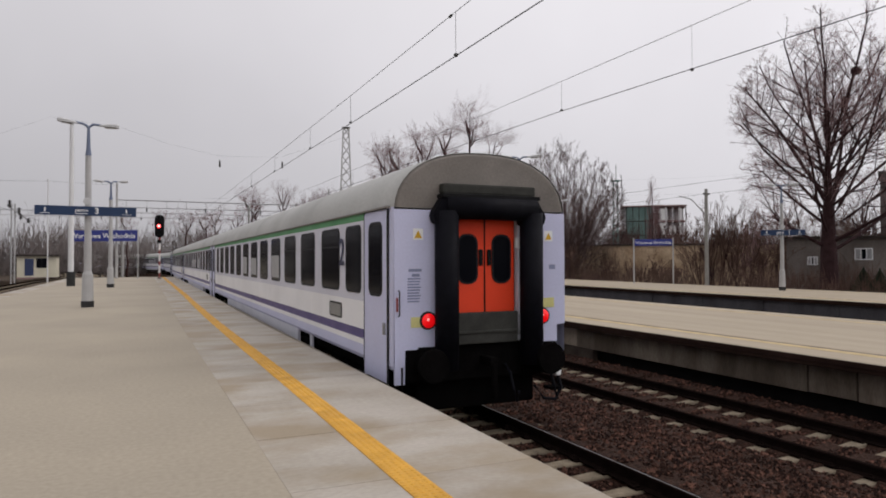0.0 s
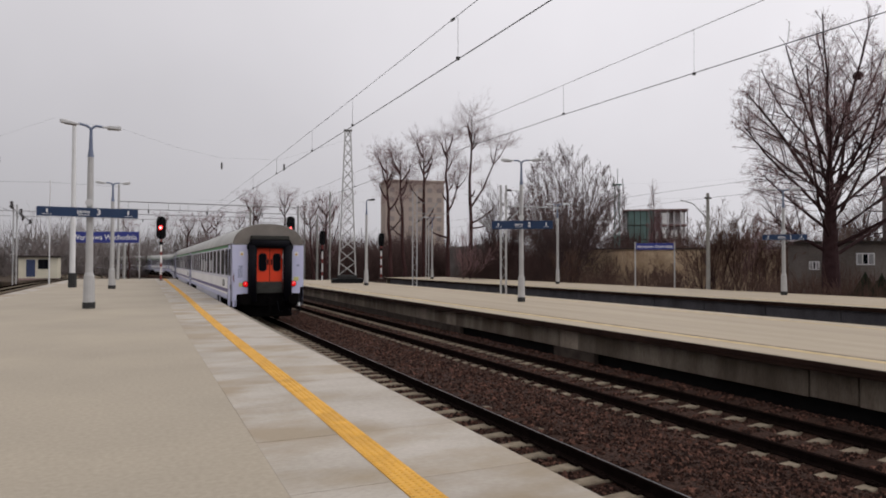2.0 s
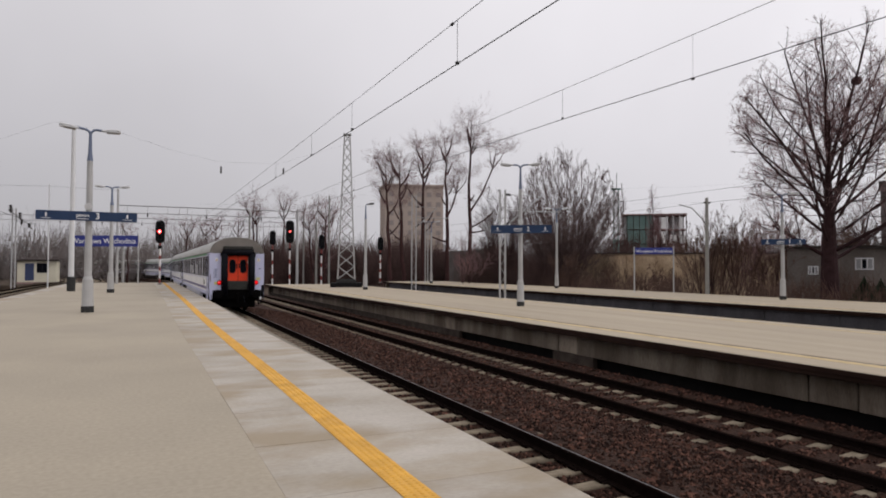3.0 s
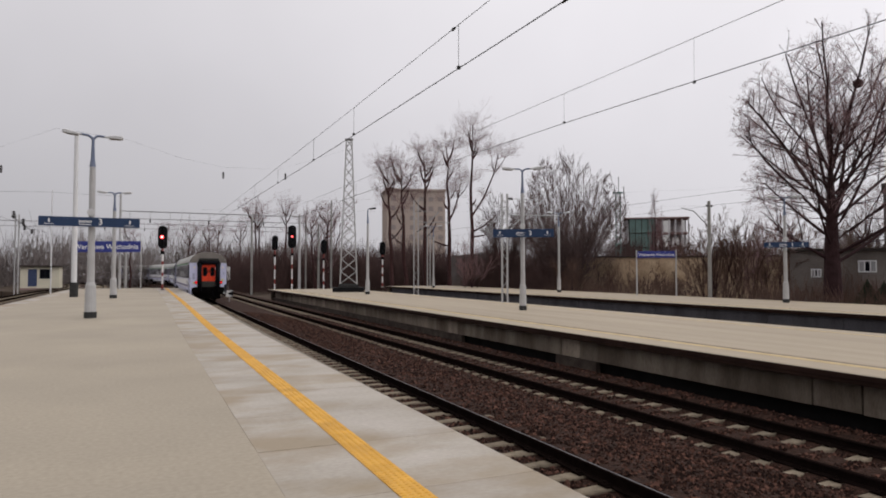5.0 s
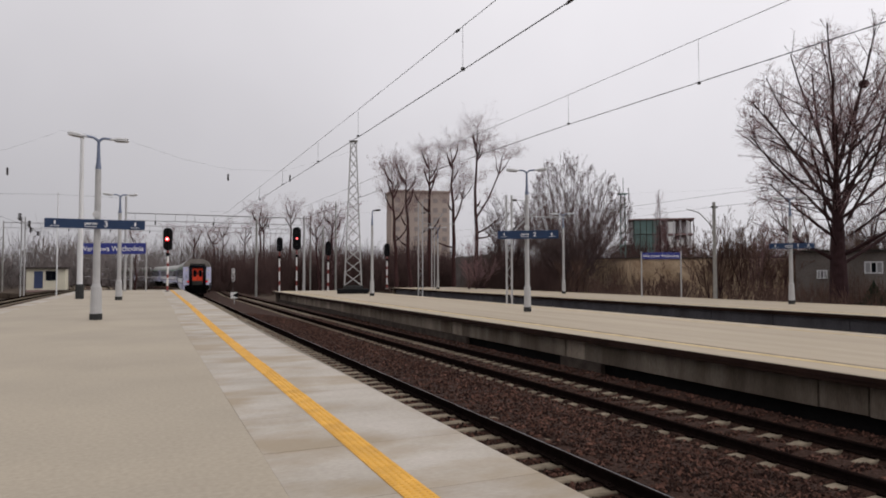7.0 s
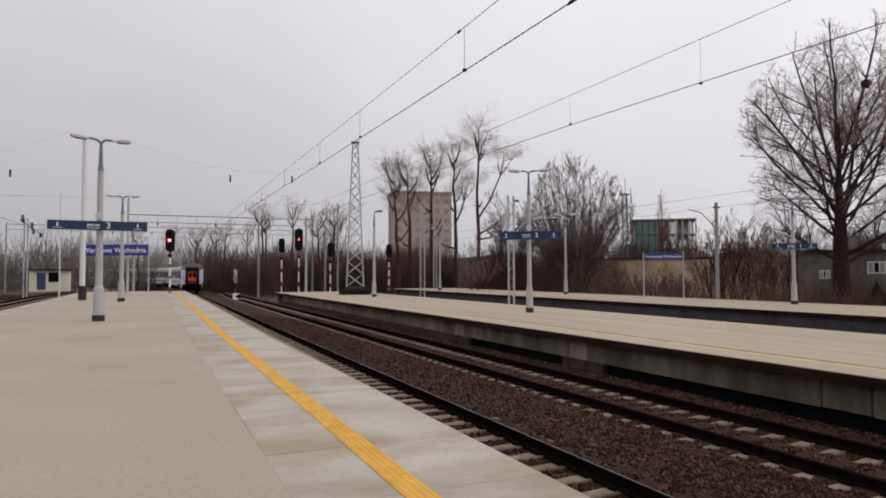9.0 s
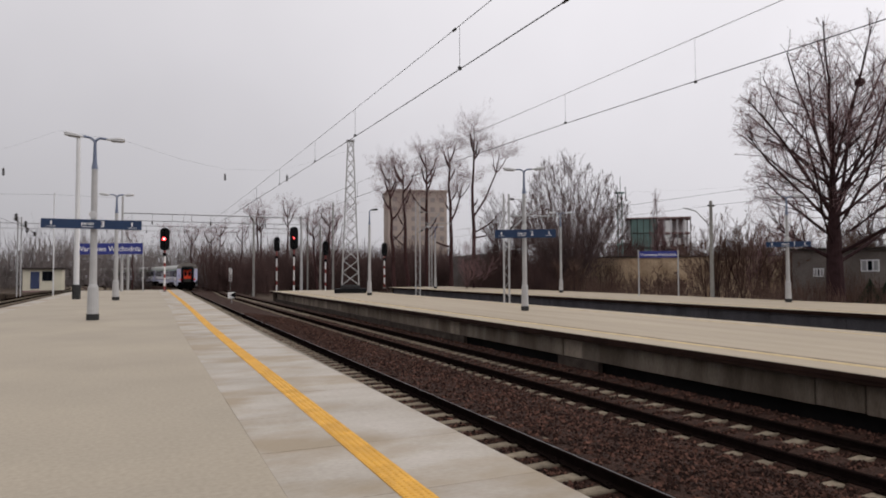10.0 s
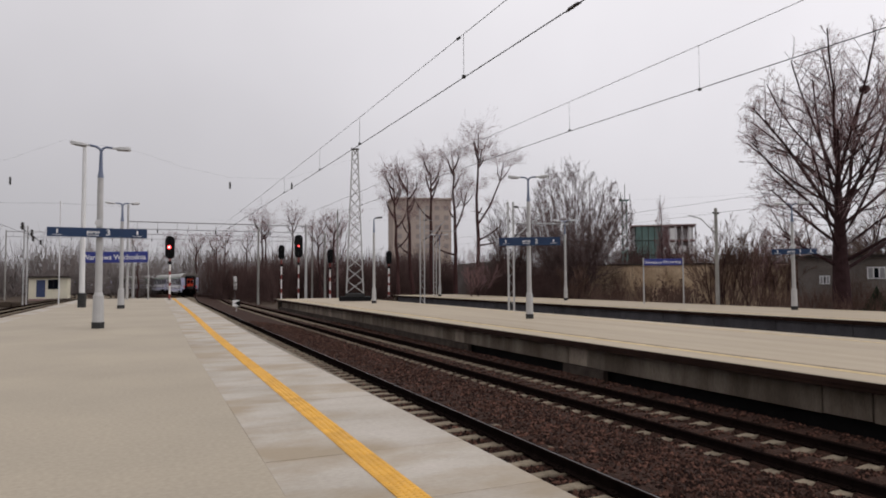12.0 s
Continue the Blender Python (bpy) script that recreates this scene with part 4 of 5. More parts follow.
lamp_post(34.2, 51.0, P2_Z, 7.2, "pale lamp with two heads beside scrub on the outer platform", arm=1.0, foot=0.14, arm_turn=-30)
lamp_post(16.81, 53.2, P2_Z, 7.1, "pale lamp with one dark head beside the lattice tower", arm=0.3, heads=1, foot=0.15, arm_turn=180, head_tone="dark_base")
lamp_post(30.8, 72.0, P2_Z, 7.2, "pale far lamp with two heads", arm=1.0, foot=0.14, arm_turn=-20)


def station_sign(x, y, z, turn, width, height, top, label, back_posts=True):
    t = thing("station_sign", label, "sign", "station name signs", pose(x, y, z, 0, 0, turn))
    part("board", boxed(-width / 2, -0.05, top - height, width / 2, 0.05, top, bevel=0.015), "sign_blue", t)
    lt = part("lettering", lettering("Warszawa Wschodnia", width * 0.104, "letter"), None, t, "white station name")
    lt.location = (0, -0.056, top - height / 2 - 0.02)
    for s in (-1, 1):
        part("post", rodded((s * (width / 2 + 0.06), 0, 0), (s * (width / 2 + 0.06), 0, top + 0.1), 0.055, sides=12), "pale_pole", t)
    return t


station_sign(-3.42, 69.7, 0, -26.5, 6.5, 1.02, 4.5, "bright blue station name sign on two posts")
station_sign(35.65, 40.0, P2_Z, -41.0, 2.75, 0.5, 3.42, "blue station name sign on two slim posts")


def signal(x, y, z, height, head, width, lit, label, striped=True):
    """A colour-light signal: striped post, black head with hooded lenses."""
    t = thing("railway_signal", label, "railway signal", "signals", pose(x, y, z, 0, 0, -12))
    h = height - head
    n = 7 if striped else 3
    part("foot", boxed(-0.16, -0.16, 0, 0.16, 0.16, 0.12, bevel=0.02), "mast_grey", t)
    for i in range(n):
        lo, hi = [0.12 + (h - 0.12) * (k + (0 if k in (0, n) else -0.18 if k % 2 else 0.18)) / n for k in (i, i + 1)]
        part("post_band", rodded((0, 0, lo), (0, 0, hi), 0.085, sides=14), ("post_red", "post_white")[i % 2], t)
    part("number_plate", boxed(-0.16, -0.12, h * 0.86, 0.16, -0.09, h * 0.86 + 0.3), "black", t, "small black plate")
    w = width / 2
    back = part("head", moved(rounded_panel(width, head, w * 0.95, 0.10, 8), pose(0, -0.12, h + head / 2)), "black", t, "black signal head with round ends")
    part("case", boxed(-w * 0.7, -0.03, h + 0.1, w * 0.7, 0.28, h + head - 0.1, bevel=0.03), "black", t)
    k = 5 if head > 1.9 else 3
    for i in range(k):
        zc = h + head * (i + 0.75) / (k + 0.5)
        hood = bmesh.new()
        rod(hood, (0, -0.36, zc), (0, -0.12, zc), 0.125, sides=16, cap=False)
        eye = part("hood", hood, "black", back)
        on = lit and i == k // 2
        # the lit lens is oversized, before its hood, to draw the lamp's bloom
        part("lens", rodded((0, -0.37 if on else -0.14, zc), (0, -0.39 if on else -0.16, zc), (0.16 if head < 2.5 else 0.11) if on else 0.11, sides=18), "signal_red" if on else "window", back, "lit red lens, widened for its glow" if on else "")
        if on:
            part("lamp", rodded((0, -0.395, zc), (0, -0.405, zc), 0.10 if head < 2.5 else 0.05, sides=14), "signal_core", back)
    return t


signal(1.34, 65.5, 0.0, 5.8, 2.05, 0.80, True, "red and white striped signal post showing a red light")
signal(15.48, 78.0, GROUND, 8.78, 2.65, 0.95, True, "tall striped signal post with a lit red lamp")
signal(14.2, 82.0, GROUND, 7.77, 1.75, 0.70, False, "dark signal head on a slim striped post")
signal(19.7, 80.0, GROUND, 7.28, 1.75, 0.70, False, "dark signal head on a slim striped post")
signal(25.87, 76.0, P2_Z, 5.46, 1.6, 0.68, False, "dark signal head on a striped post at the platform end")


def lattice_tower():
    t = thing("lattice_tower", "tall grey steel lattice mast on a dark base", "lattice mast", m=pose(17.15, 60.1, P2_Z, 0, 0, -16))
    part("base", boxed(-1.45, -0.75, 0.0, 1.45, 0.75, 0.42, bevel=0.05), "black", t, "low black base block")
    part("pedestal", boxed(-0.9, -0.6, 0.42, 0.9, 0.6, 0.75, bevel=0.05), "dark_base", t)
    h0, h1, w0, w1 = 0.75, 14.2, 0.78, 0.25

    def corner(i, z):
        k = (z - h0) / (h1 - h0)
        w = w0 + (w1 - w0) * k
        return (w * (-1, 1, 1, -1)[i], w * 0.8 * (-1, -1, 1, 1)[i], z)

    for i in range(4):
        leg = bmesh.new()
        rod(leg, corner(i, h0), corner(i, h1), 0.07, sides=4)
        part("leg", leg, "pale_pole", t)
    levels = [h0 + (h1 - h0) * (1 - (1 - k / 13) ** 1.12) for k in range(14)]
    for k, (a, b) in enumerate(zip(levels, levels[1:])):
        for i in range(4):
            j = (i + 1) % 4
            flip = (k + i) % 2
            part("brace", rodded(corner(i if flip else j, a), corner(j if flip else i, b), 0.045, sides=4), "pale_pole", t)
    part("cap", boxed(-0.38, -0.3, 14.15, 0.38, 0.3, 14.25), "steel", t)
    return t


lattice_tower()


def lattice_pole(x, y, z, height, label, gap=0.20):
    t = thing("lattice_pole", label, "mast", "slim lattice masts", pose(x, y, z, 0, 0, -20))
    for s in (-1, 1):
        part("channel", boxed(s * gap - 0.05, -0.06, 0, s * gap + 0.05, 0.06, height), "pale_pole", t)
    n = int(height / 0.55)
    lace = bmesh.new()
    for i in range(n):
        z0 = 0.3 + i * 0.55
        s = 1 if i % 2 else -1
        rod(lace, (-s * gap, -0.05, z0), (s * gap, -0.05, min(height, z0 + 0.5)), 0.018, sides=4)
    part("lacing", lace, "pale_pole", t)
    return t


lattice_pole(22.65, 57.0, GROUND, 10.0, "slim pale lattice mast between the platforms")
lattice_pole(19.9, 35.5, P2_Z, 6.6, "slim pale lattice mast at the platform edge", 0.16)
lattice_pole(30.2, 72.0, P2_Z, 7.1, "slim pale lattice mast on the outer platform", 0.16)


def mast(x, y, z, height, r, label, material="mast_grey", bracket=0.0, foot=False):
    t = thing("catenary_mast", label, "mast", "overhead line masts", pose(x, y, z))
    part("shaft", rodded((0, 0, 0), (0, 0, height), r, r * 0.7, sides=12), material, t)
    if foot:
        part("foot", rodded((0, 0, 0), (0, 0, 0.95), r * 1.5, sides=14), "dark_base", t, "dark foot")
    if bracket:
        arm = bmesh.new()
        rod(arm, (0, 0, height - 1.9), (bracket * 0.55, 0, height - 0.8), 0.035, sides=6)
        rod(arm, (bracket * 0.55, 0, height - 0.8), (bracket, 0, height - 0.6), 0.035, sides=6)
        part("bracket", arm, "steel", t)
        part("insulator", rodded((bracket * 0.1, 0, height - 0.35), (-bracket * 0.12, 0, height - 0.35), 0.07, sides=8), "insulator", t)
    return t


mast(-4.3, 49.65, 0, 10.8, 0.17, "very tall pale round mast with a dark foot", "ghost_pole", foot=True)
mast(37.3, 36.3, GROUND, 8.5, 0.16, "grey catenary mast with a sloping bracket", bracket=-2.6)
mast(18.85, 90.0, GROUND, 11.1, 0.20, "pale concrete catenary mast with a bracket", "pale_pole", bracket=1.2)
mast(22.65, 95.0, GROUND, 10.3, 0.17, "grey catenary mast among the signals", bracket=-1.0)
mast(24.5, 95.0, GROUND, 13.7, 0.15, "slim grey catenary mast among the signals")
def site_mast():
    """A slim green lattice mast with aerials at its head."""
    t = thing("lattice_mast", "far slim green lattice mast with aerials", "mast", m=pose(72.2, 90.0, GROUND, 0, 0, -38))
    for sx in (-1, 1):
        for sy in (-1, 1):
            part("leg", rodded((sx * 0.42, sy * 0.42, 0), (sx * 0.34, sy * 0.34, 16.6), 0.09, sides=5), "net_green", t)
    for k in range(14):
        z, s = 0.6 + k * 1.13, (-1) ** k
        part("brace", rodded((-s * 0.4, -0.4, z), (s * 0.4, -0.4, z + 1.13), 0.055, sides=4), "net_green", t)
    part("platform", boxed(-0.75, -0.6, 16.5, 0.75, 0.6, 16.68), "net_green", t)
    for x, h in ((-0.55, 18.0), (0.1, 19.3), (0.95, 17.6)):
        part("aerial", rodded((x, 0, 15.6 if x > 0.5 else 16.68), (x, 0, h), 0.07, sides=6), "steel", t)


site_mast()
mast(14.0, 100.0, GROUND, 11.4, 0.18, "grey concrete catenary mast with a bracket", bracket=-1.5)
mast(-2.3, 70.1, 0.0, 9.0, 0.13, "slim grey mast at the platform end", "pale_pole")
mast(-1.85, 74.6, GROUND, 6.2, 0.09, "slim grey post behind the station sign", "pale_pole")
lattice_pole(-13.65, 90.0, GROUND, 10.0, "slim lattice mast beside the hut", 0.2)


def side_bracket():
    """Switch gear and insulators carried at the head of the slim mast by the side tracks."""
    t = thing("switch_bracket", "dark insulators on a bracket of the slim mast", "mast bracket", m=pose(-13.65, 90.0, 7.2))
    part("bar", rodded((-0.6, 0, 0.9), (1.6, 0, -0.9), 0.06, sides=8), "steel", t)
    for x, z, h in ((-0.35, 0.55, 0.9), (0.6, -0.2, 0.8), (0.75, -0.75, 0.6), (1.5, -1.15, 0.55)):
        ins = bmesh.new()
        rod(ins, (x, -0.1, z), (x, -0.1, z + h), 0.09, sides=8)
        for k in range(4):
            rod(ins, (x, -0.1, z + h * (0.15 + 0.22 * k)), (x, -0.1, z + h * (0.24 + 0.22 * k)), 0.20, sides=10)
        part("insulator", ins, "insulator", t)


side_bracket()


def portal(y, x0, x1, z, label, legs):
    t = thing("catenary_portal", label, "catenary portal", "portals")
    for dz, r in ((0, 0.07), (-1.0, 0.05)):
        part("beam", rodded((x0, y, z + dz), (x1, y, z + dz), r, sides=6), "steel", t)
    for x in legs:
        part("leg", rodded((x, y, GROUND), (x, y, z + 0.3), 0.14, 0.10, sides=8), "mast_grey", t)
    n = int((x1 - x0) / 2.4)
    for i in range(n):
        x = x0 + (x1 - x0) * (i + 0.5) / n
        part("hanger", rodded((x, y, z), (x, y, z - 1.0), 0.025, sides=4), "steel", t)
        if i % 3 == 1:
            part("insulator", rodded((x, y, z - 1.0), (x, y, z - 1.5), 0.09, sides=8), "insulator", t)


portal(100.0, -3.4, 22.0, 9.9, "wide steel catenary portal across the tracks", (-3.3, 21.9))
portal(150.0, -26.0, 30.0, 11.5, "far catenary portal across the tracks", (-26, -4, 29))

# hung insulators and cross wires over the yard
for x, y, z in ((-7.67, 45.0, 7.75), (4.47, 45.0, 8.1), (8.45, 45.0, 8.25)):
    ins = bmesh.new()
    rod(ins, (x, y, z), (x, y, z - 0.45), 0.04, sides=8)
    for k in range(4):
        rod(ins, (x, y, z - 0.08 - 0.09 * k), (x, y, z - 0.12 - 0.09 * k), 0.07, sides=10)
    tagged(part("hanging_insulator", ins, "insulator"), "dark ribbed insulator hung from a cross wire", "insulator", "hung insulators")
wire_run("cross_wire", "sagging wire across the yard", [(-12, 45, 7.8), (-7.89, 45, 8.74), (-4.95, 45, 10.12), (-1.16, 45, 9.73), (1.76, 45, 8.87), (4.5, 45, 8.39), (8.11, 45, 8.5), (12.79, 45, 10.2)], 0.003)
wire_run("cross_wire", "taut wire between the masts of the side tracks", [(-26, 62, 7.9), (-10.8, 62, 7.98), (-7.1, 62, 8.09), (-2.3, 68, 8.6)], 0.008)
wire_run("feeder_wire", "thin far feeder wire", [(10, 140, 14), (60, 130, 14.5), (110, 110, 16), (150, 90, 19)], 0.006)
wire_run("feeder_wire", "thin far feeder wire", [(20, 140, 16), (60, 130, 17.5), (110, 110, 19.5), (150, 90, 23)], 0.006)
wire_run("overhead_wire", "overhead wire over the side track", [(-8.3, -10, 5.0), (-8.3, 30, 5.0), (-8.3, 100, 5.3)], 0.011)
wire_run("overhead_wire", "overhead wire over the far tracks", [(22.3, -10, 5.0), (22.3, 60, 5.0), (22.3, 130, 5.3)], 0.006)
wire_run("overhead_wire", "overhead wire over the far tracks", [(26.4, -10, 5.0), (26.4, 60, 5.0), (26.4, 130, 5.3)], 0.006)


def track_marker():
    t = thing("track_marker", "white board with a black arrow between the tracks", "track sign", m=pose(7.1, 64.9, -1.3, 0, 0, -8))
    part("post", rodded((0, 0.04, 0), (0, 0.04, 0.9), 0.04, sides=8), "steel", t)
    part("board", boxed(-0.33, -0.02, 0.62, 0.33, 0.02, 1.2, bevel=0.01), "post_white", t)
    bm = bmesh.new()
    bm.faces.new([bm.verts.new(p) for p in ((-0.17, -0.026, 0.91), (0.33, -0.026, 0.64), (0.33, -0.026, 1.18))])
    part("arrow", bm, "black", t)
    w = thing("track_post", "white board on a dark post beside the track", "post", m=pose(12.4, 115.0, -1.5))
    part("shaft", rodded((0, 0.08, 0), (0, 0.08, 2.6), 0.06, sides=8), "mast_grey", w)
    part("board", boxed(-0.26, -0.03, 1.8, 0.26, 0.03, 4.0, bevel=0.03), "post_white", w)


track_marker()


# ---- buildings ----
def hut():
    t = thing("trackside_hut", "small cream plastered hut with a dark blue door", "hut", m=pose(-15.0, 120, -0.95, 0, 0, 0))
    part("wall", boxed(-2.7, 0, -0.8, 2.6, 4, 3.35, bevel=0.03), "hut_wall", t)
    part("roof", boxed(-3.0, -0.45, 3.35, 2.9, 4.4, 3.62, bevel=0.04), "hut_roof", t)
    d = part("door", boxed(-1.65, -0.05, 0.35, -0.45, -0.003, 3.0, bevel=0.02), "blue_door", t)
    part("handle", boxed(-0.62, -0.09, 1.6, -0.56, -0.05, 1.75), "steel", d)
    w = part("window", boxed(-0.1, -0.06, 1.55, 1.4, -0.003, 3.05, bevel=0.02), "seal", t)
    part("pane", boxed(0.0, -0.07, 1.65, 0.61, -0.061, 2.95), "window", w)
    part("pane", boxed(0.69, -0.07, 1.65, 1.3, -0.061, 2.95), "window", w)
    part("plinth", boxed(-2.68, -0.06, -0.85, 2.58, -0.003, 0.1), "site_red", t)
    bank = bmesh.new()
    for i in range(14):
        box(bank, -20 + i * 1.1, 110 + random.uniform(-3, 3), GROUND, -18 + i * 1.1, 118 + random.uniform(-3, 3), -1.2 + random.uniform(0, 0.4), bevel=0.15)
    tagged(part("spoil_heap", bank, "dirt"), "low brown spoil heaps before the hut", "soil heap", kind="stuff")


hut()


def block_of_flats(m, width, depth, storeys, label, wall="block_wall"):
    t = thing("block_of_flats", label, "building", "blocks of flats", m)
    h = storeys * 2.9 + 1.9
    part("wall", boxed(0, 0, 0, width, depth, h), wall, t)
    part("roof", boxed(-0.3, -0.3, h, width + 0.3, depth + 0.3, h + 0.6), wall, t)
    pane = mesh_from(boxed(0, -0.08, 0, 1.5, -0.005, 1.4), "window", "block_window")
    for i in range(int(width / 2.9)):
        for k in range(storeys):
            w = part("window", pane, None, t)
            w.location = (1.2 + i * 2.9, 0, 1.6 + k * 2.9)


def building_site():
    """A raw frame of slabs and columns, one wing wrapped in netting on scaffold tubes."""
    t = thing("unfinished_building", "unfinished concrete block under green scaffold netting", "building", m=pose(91.1, 109.4, GROUND, 0, 0, -38))
    wing = part("netted_wing", boxed(-0.5, 0, 0, 4.6, 8, 14.2), "net_green", t, "green scaffold netting")
    part("gable", boxed(-1.4, 1.5, 9.3, -0.52, 8, 14.0), "site_frame", t)
    part("lower_net", boxed(-3.4, 1, 0, -0.55, 8, 9.2), "net_green", t, "green scaffold netting")
    for i in range(5):
        part("scaffold_tube", rodded((-0.4 + i * 1.22, -0.07, 0), (-0.4 + i * 1.22, -0.07, 14.6), 0.06, sides=5), "hut_roof", wing)
    for k in range(5):
        part("scaffold_ledger", rodded((-0.5, -0.09, 2.4 + k * 2.95), (4.6, -0.09, 2.4 + k * 2.95), 0.08, sides=5), "hut_roof", wing)
        part("floor_slab", boxed(4.7, 0, 2.2 + k * 2.95, 11.2, 8, 2.5 + k * 2.95), "site_red", t)
    for k in range(4):
        for i, (x, w) in enumerate(((4.95, 0.7), (6.3, 1.3), (7.9, 1.6), (9.8, 0.6), (10.6, 0.5))):
            if (i * 2 + k) % 4 != 3:
                part("infill_wall", boxed(x, 0.02, 2.55 + k * 2.95, x + w * (1.0 if k % 2 else 0.8), 0.25, (4.9 if i % 2 else 4.2) + k * 2.95), "post_white", t)
    for i in range(6):
        part("column", boxed(4.7 + i * 1.26, -0.05, 0, 4.95 + i * 1.26, 0.3, 14.0), "site_frame", t)
    part("back_wall", boxed(4.8, 4, 0, 11.1, 4.3, 14.0), "site_frame", t)
    part("roof", boxed(-1.5, -0.25, 14.2, 11.3, 8.3, 14.45), "site_red", t)


def plaster_wall():
    t = thing("plaster_outbuilding", "long low yellowish plastered outbuilding behind scrub", "building", m=pose(44.0, 66.0, GROUND, 0, 0, -34))
    part("wall", boxed(0, 0, 0, 26, 6, 5.0), "plaster", t)
    part("roof", boxed(-0.2, -0.2, 5.0, 26.2, 6.2, 5.15), "hut_roof", t)
    for i in range(8):
        part("pilaster", boxed(1.4 + i * 3.4, -0.14, 0, 1.8 + i * 3.4, -0.004, 4.9, bevel=0.02), "plaster", t)
    s = thing("grey_shed", "dark grey pitched shed beyond the platform", "shed", m=pose(46.0, 100, GROUND, 0, 0, -20))
    bm = bmesh.new()
    prof = [(0, 0), (9.5, 0), (9.5, 4.6), (7, 6.6), (0, 6.0)]
    a = [bm.verts.new((x, 0, z)) for x, z in prof]
    b = [bm.verts.new((x, 8, z)) for x, z in prof]
    bm.faces.new(a)
    bm.faces.new(b[::-1])
    for i in range(5):
        bm.faces.new((a[i], a[(i + 1) % 5], b[(i + 1) % 5], b[i]))
    bmesh.ops.recalc_face_normals(bm, faces=bm.faces)
    part("wall", bm, "shed_grey", s)
    part("white_panel", boxed(3.5, -0.1, 0.4, 9.2, -0.01, 3.0), "pale_pole", s)
    c = thing("garage", "low grey rendered garage with white framed windows", "garage", m=pose(50, 36, GROUND, 0, 0, -52))
    part("wall", boxed(-3, 0, 0, 16, 5, 5.0), "garage_wall", c)
    part("roof", boxed(-3.3, -0.4, 5.0, 16.3, 5.4, 5.2), "hut_roof", c)
    for x, w, low, high in ((-1.5, 0.75, 2.9, 3.6), (1.75, 1.25, 3.3, 4.25)):
        frame_part = part("window", boxed(x, -0.08, low, x + w, -0.004, high), "letter", c, "white framed window")
        for k in range(3):
            part("pane", boxed(x + 0.1 + k * (w - 0.1) / 3, -0.1, low + 0.1, x + k * (w - 0.1) / 3 + (w - 0.1) / 3, -0.082, high - 0.1), "blind" if k != 1 else "window", frame_part)


block_of_flats(pose(66.0, 190, GROUND, 0, 0, -12), 18.0, 12, 9, "pale grey pink block of flats among the trees")
block_of_flats(pose(126.2, 80.4, GROUND, 0, 0, -58), 26, 14, 6, "dull grey block of flats beyond the big tree", "shed_grey")
building_site()
plaster_wall()

mast(-10.2, 90.0, GROUND, 13.0, 0.08, "thin pale mast beside the side track", "ghost_pole")


def cantilever(x, y, z, reach, label):
    """A hinged bracket that holds the wire off its mast: stay tube, strut and two insulators."""
    t = thing("catenary_bracket", label, "catenary bracket", "brackets", pose(x, y, z))
    part("strut", rodded((0.15, 0, -0.9), (reach * 0.66, 0, 1.0), 0.045, sides=8), "steel", t)
    part("stay_tube", rodded((0.15, 0, 0.0), (reach, 0, 0.05), 0.035, sides=8), "steel", t)
    part("top_stay", rodded((0.15, 0, 1.0), (reach * 0.66, 0, 1.0), 0.02, sides=6), "steel", t)
    for dz in (-0.9, 1.0):
        part("insulator", rodded((0.05, 0, dz), (0.42, 0, dz + (0.27 if dz < 0 else 0)), 0.07, sides=10), "insulator", t)


cantilever(20.0, 35.5, 5.1, 4.0, "steel wire bracket on the slim lattice mast")
cantilever(22.7, 57.0, 6.2, 3.4, "steel wire bracket on the far lattice mast")


# ---- bare winter trees ----
def within(p, env, ease):
    """Whether a point lies in one of the rounded lobes (x, y, z, radius, rise, drop) that bound a crown."""
    return any(((p.x - x) ** 2 + (p.y - y) ** 2) / (r * r) + ((p.z - z) / (rise if p.z > z else drop)) ** 2 < ease for x, y, z, r, rise, drop in env)


def grow(thick, fine, rng, p, d, length, r, level, top, wander=0.18, lift=0.12, spread=0.75, kids=(6, 6, 5, 4), twig_r=0.012, shrink=0.55, start=0.25, env=(), deep=2):
    """A limb that wanders upwards and throws side limbs down to twigs, ending at the edge of the crown."""
    p, d = Vector(p), Vector(d).normalized()
    n = 6 if level < 2 else 4 if level == 2 else 2 if level == 3 else 1
    pts, dirs = [p.copy()], [d.copy()]
    ease = rng.uniform(0.72, 1.12)
    for i in range(n):
        d = (d + Vector((rng.gauss(0, wander), rng.gauss(0, wander), rng.gauss(0, wander * 0.6) + lift)) * (0.7 if level else 0.35)).normalized()
        p = p + d * (length / n)
        pts.append(p.copy())
        dirs.append(d.copy())
        if env and not within(p, env, ease):
            pts[-1] = pts[-2].lerp(p, 0.3)
            break
    n = len(pts) - 1
    tip = max(twig_r * 0.5, r * (0.35 if level < 2 else 0.4))
    radii = [r + (tip - r) * i / n for i in range(n + 1)]
    (thick if level < deep else fine).limb(pts, radii, 8 if level == 0 else 6 if level == 1 else 4 if level == 2 else 3)
    if level >= top:
        return
    for _ in range(kids[level]):
        k = rng.uniform(start, 1.0)
        i = min(n - 1, int(k * n))
        a = pts[i].lerp(pts[i + 1], k * n - i)
        side = dirs[i].orthogonal().normalized()
        side.rotate(Matrix.Rotation(rng.uniform(0, 6.283), 3, dirs[i]))
        nd = (dirs[i] * (1 - spread * 0.45) + side * spread * rng.uniform(0.6, 1.1)).normalized()
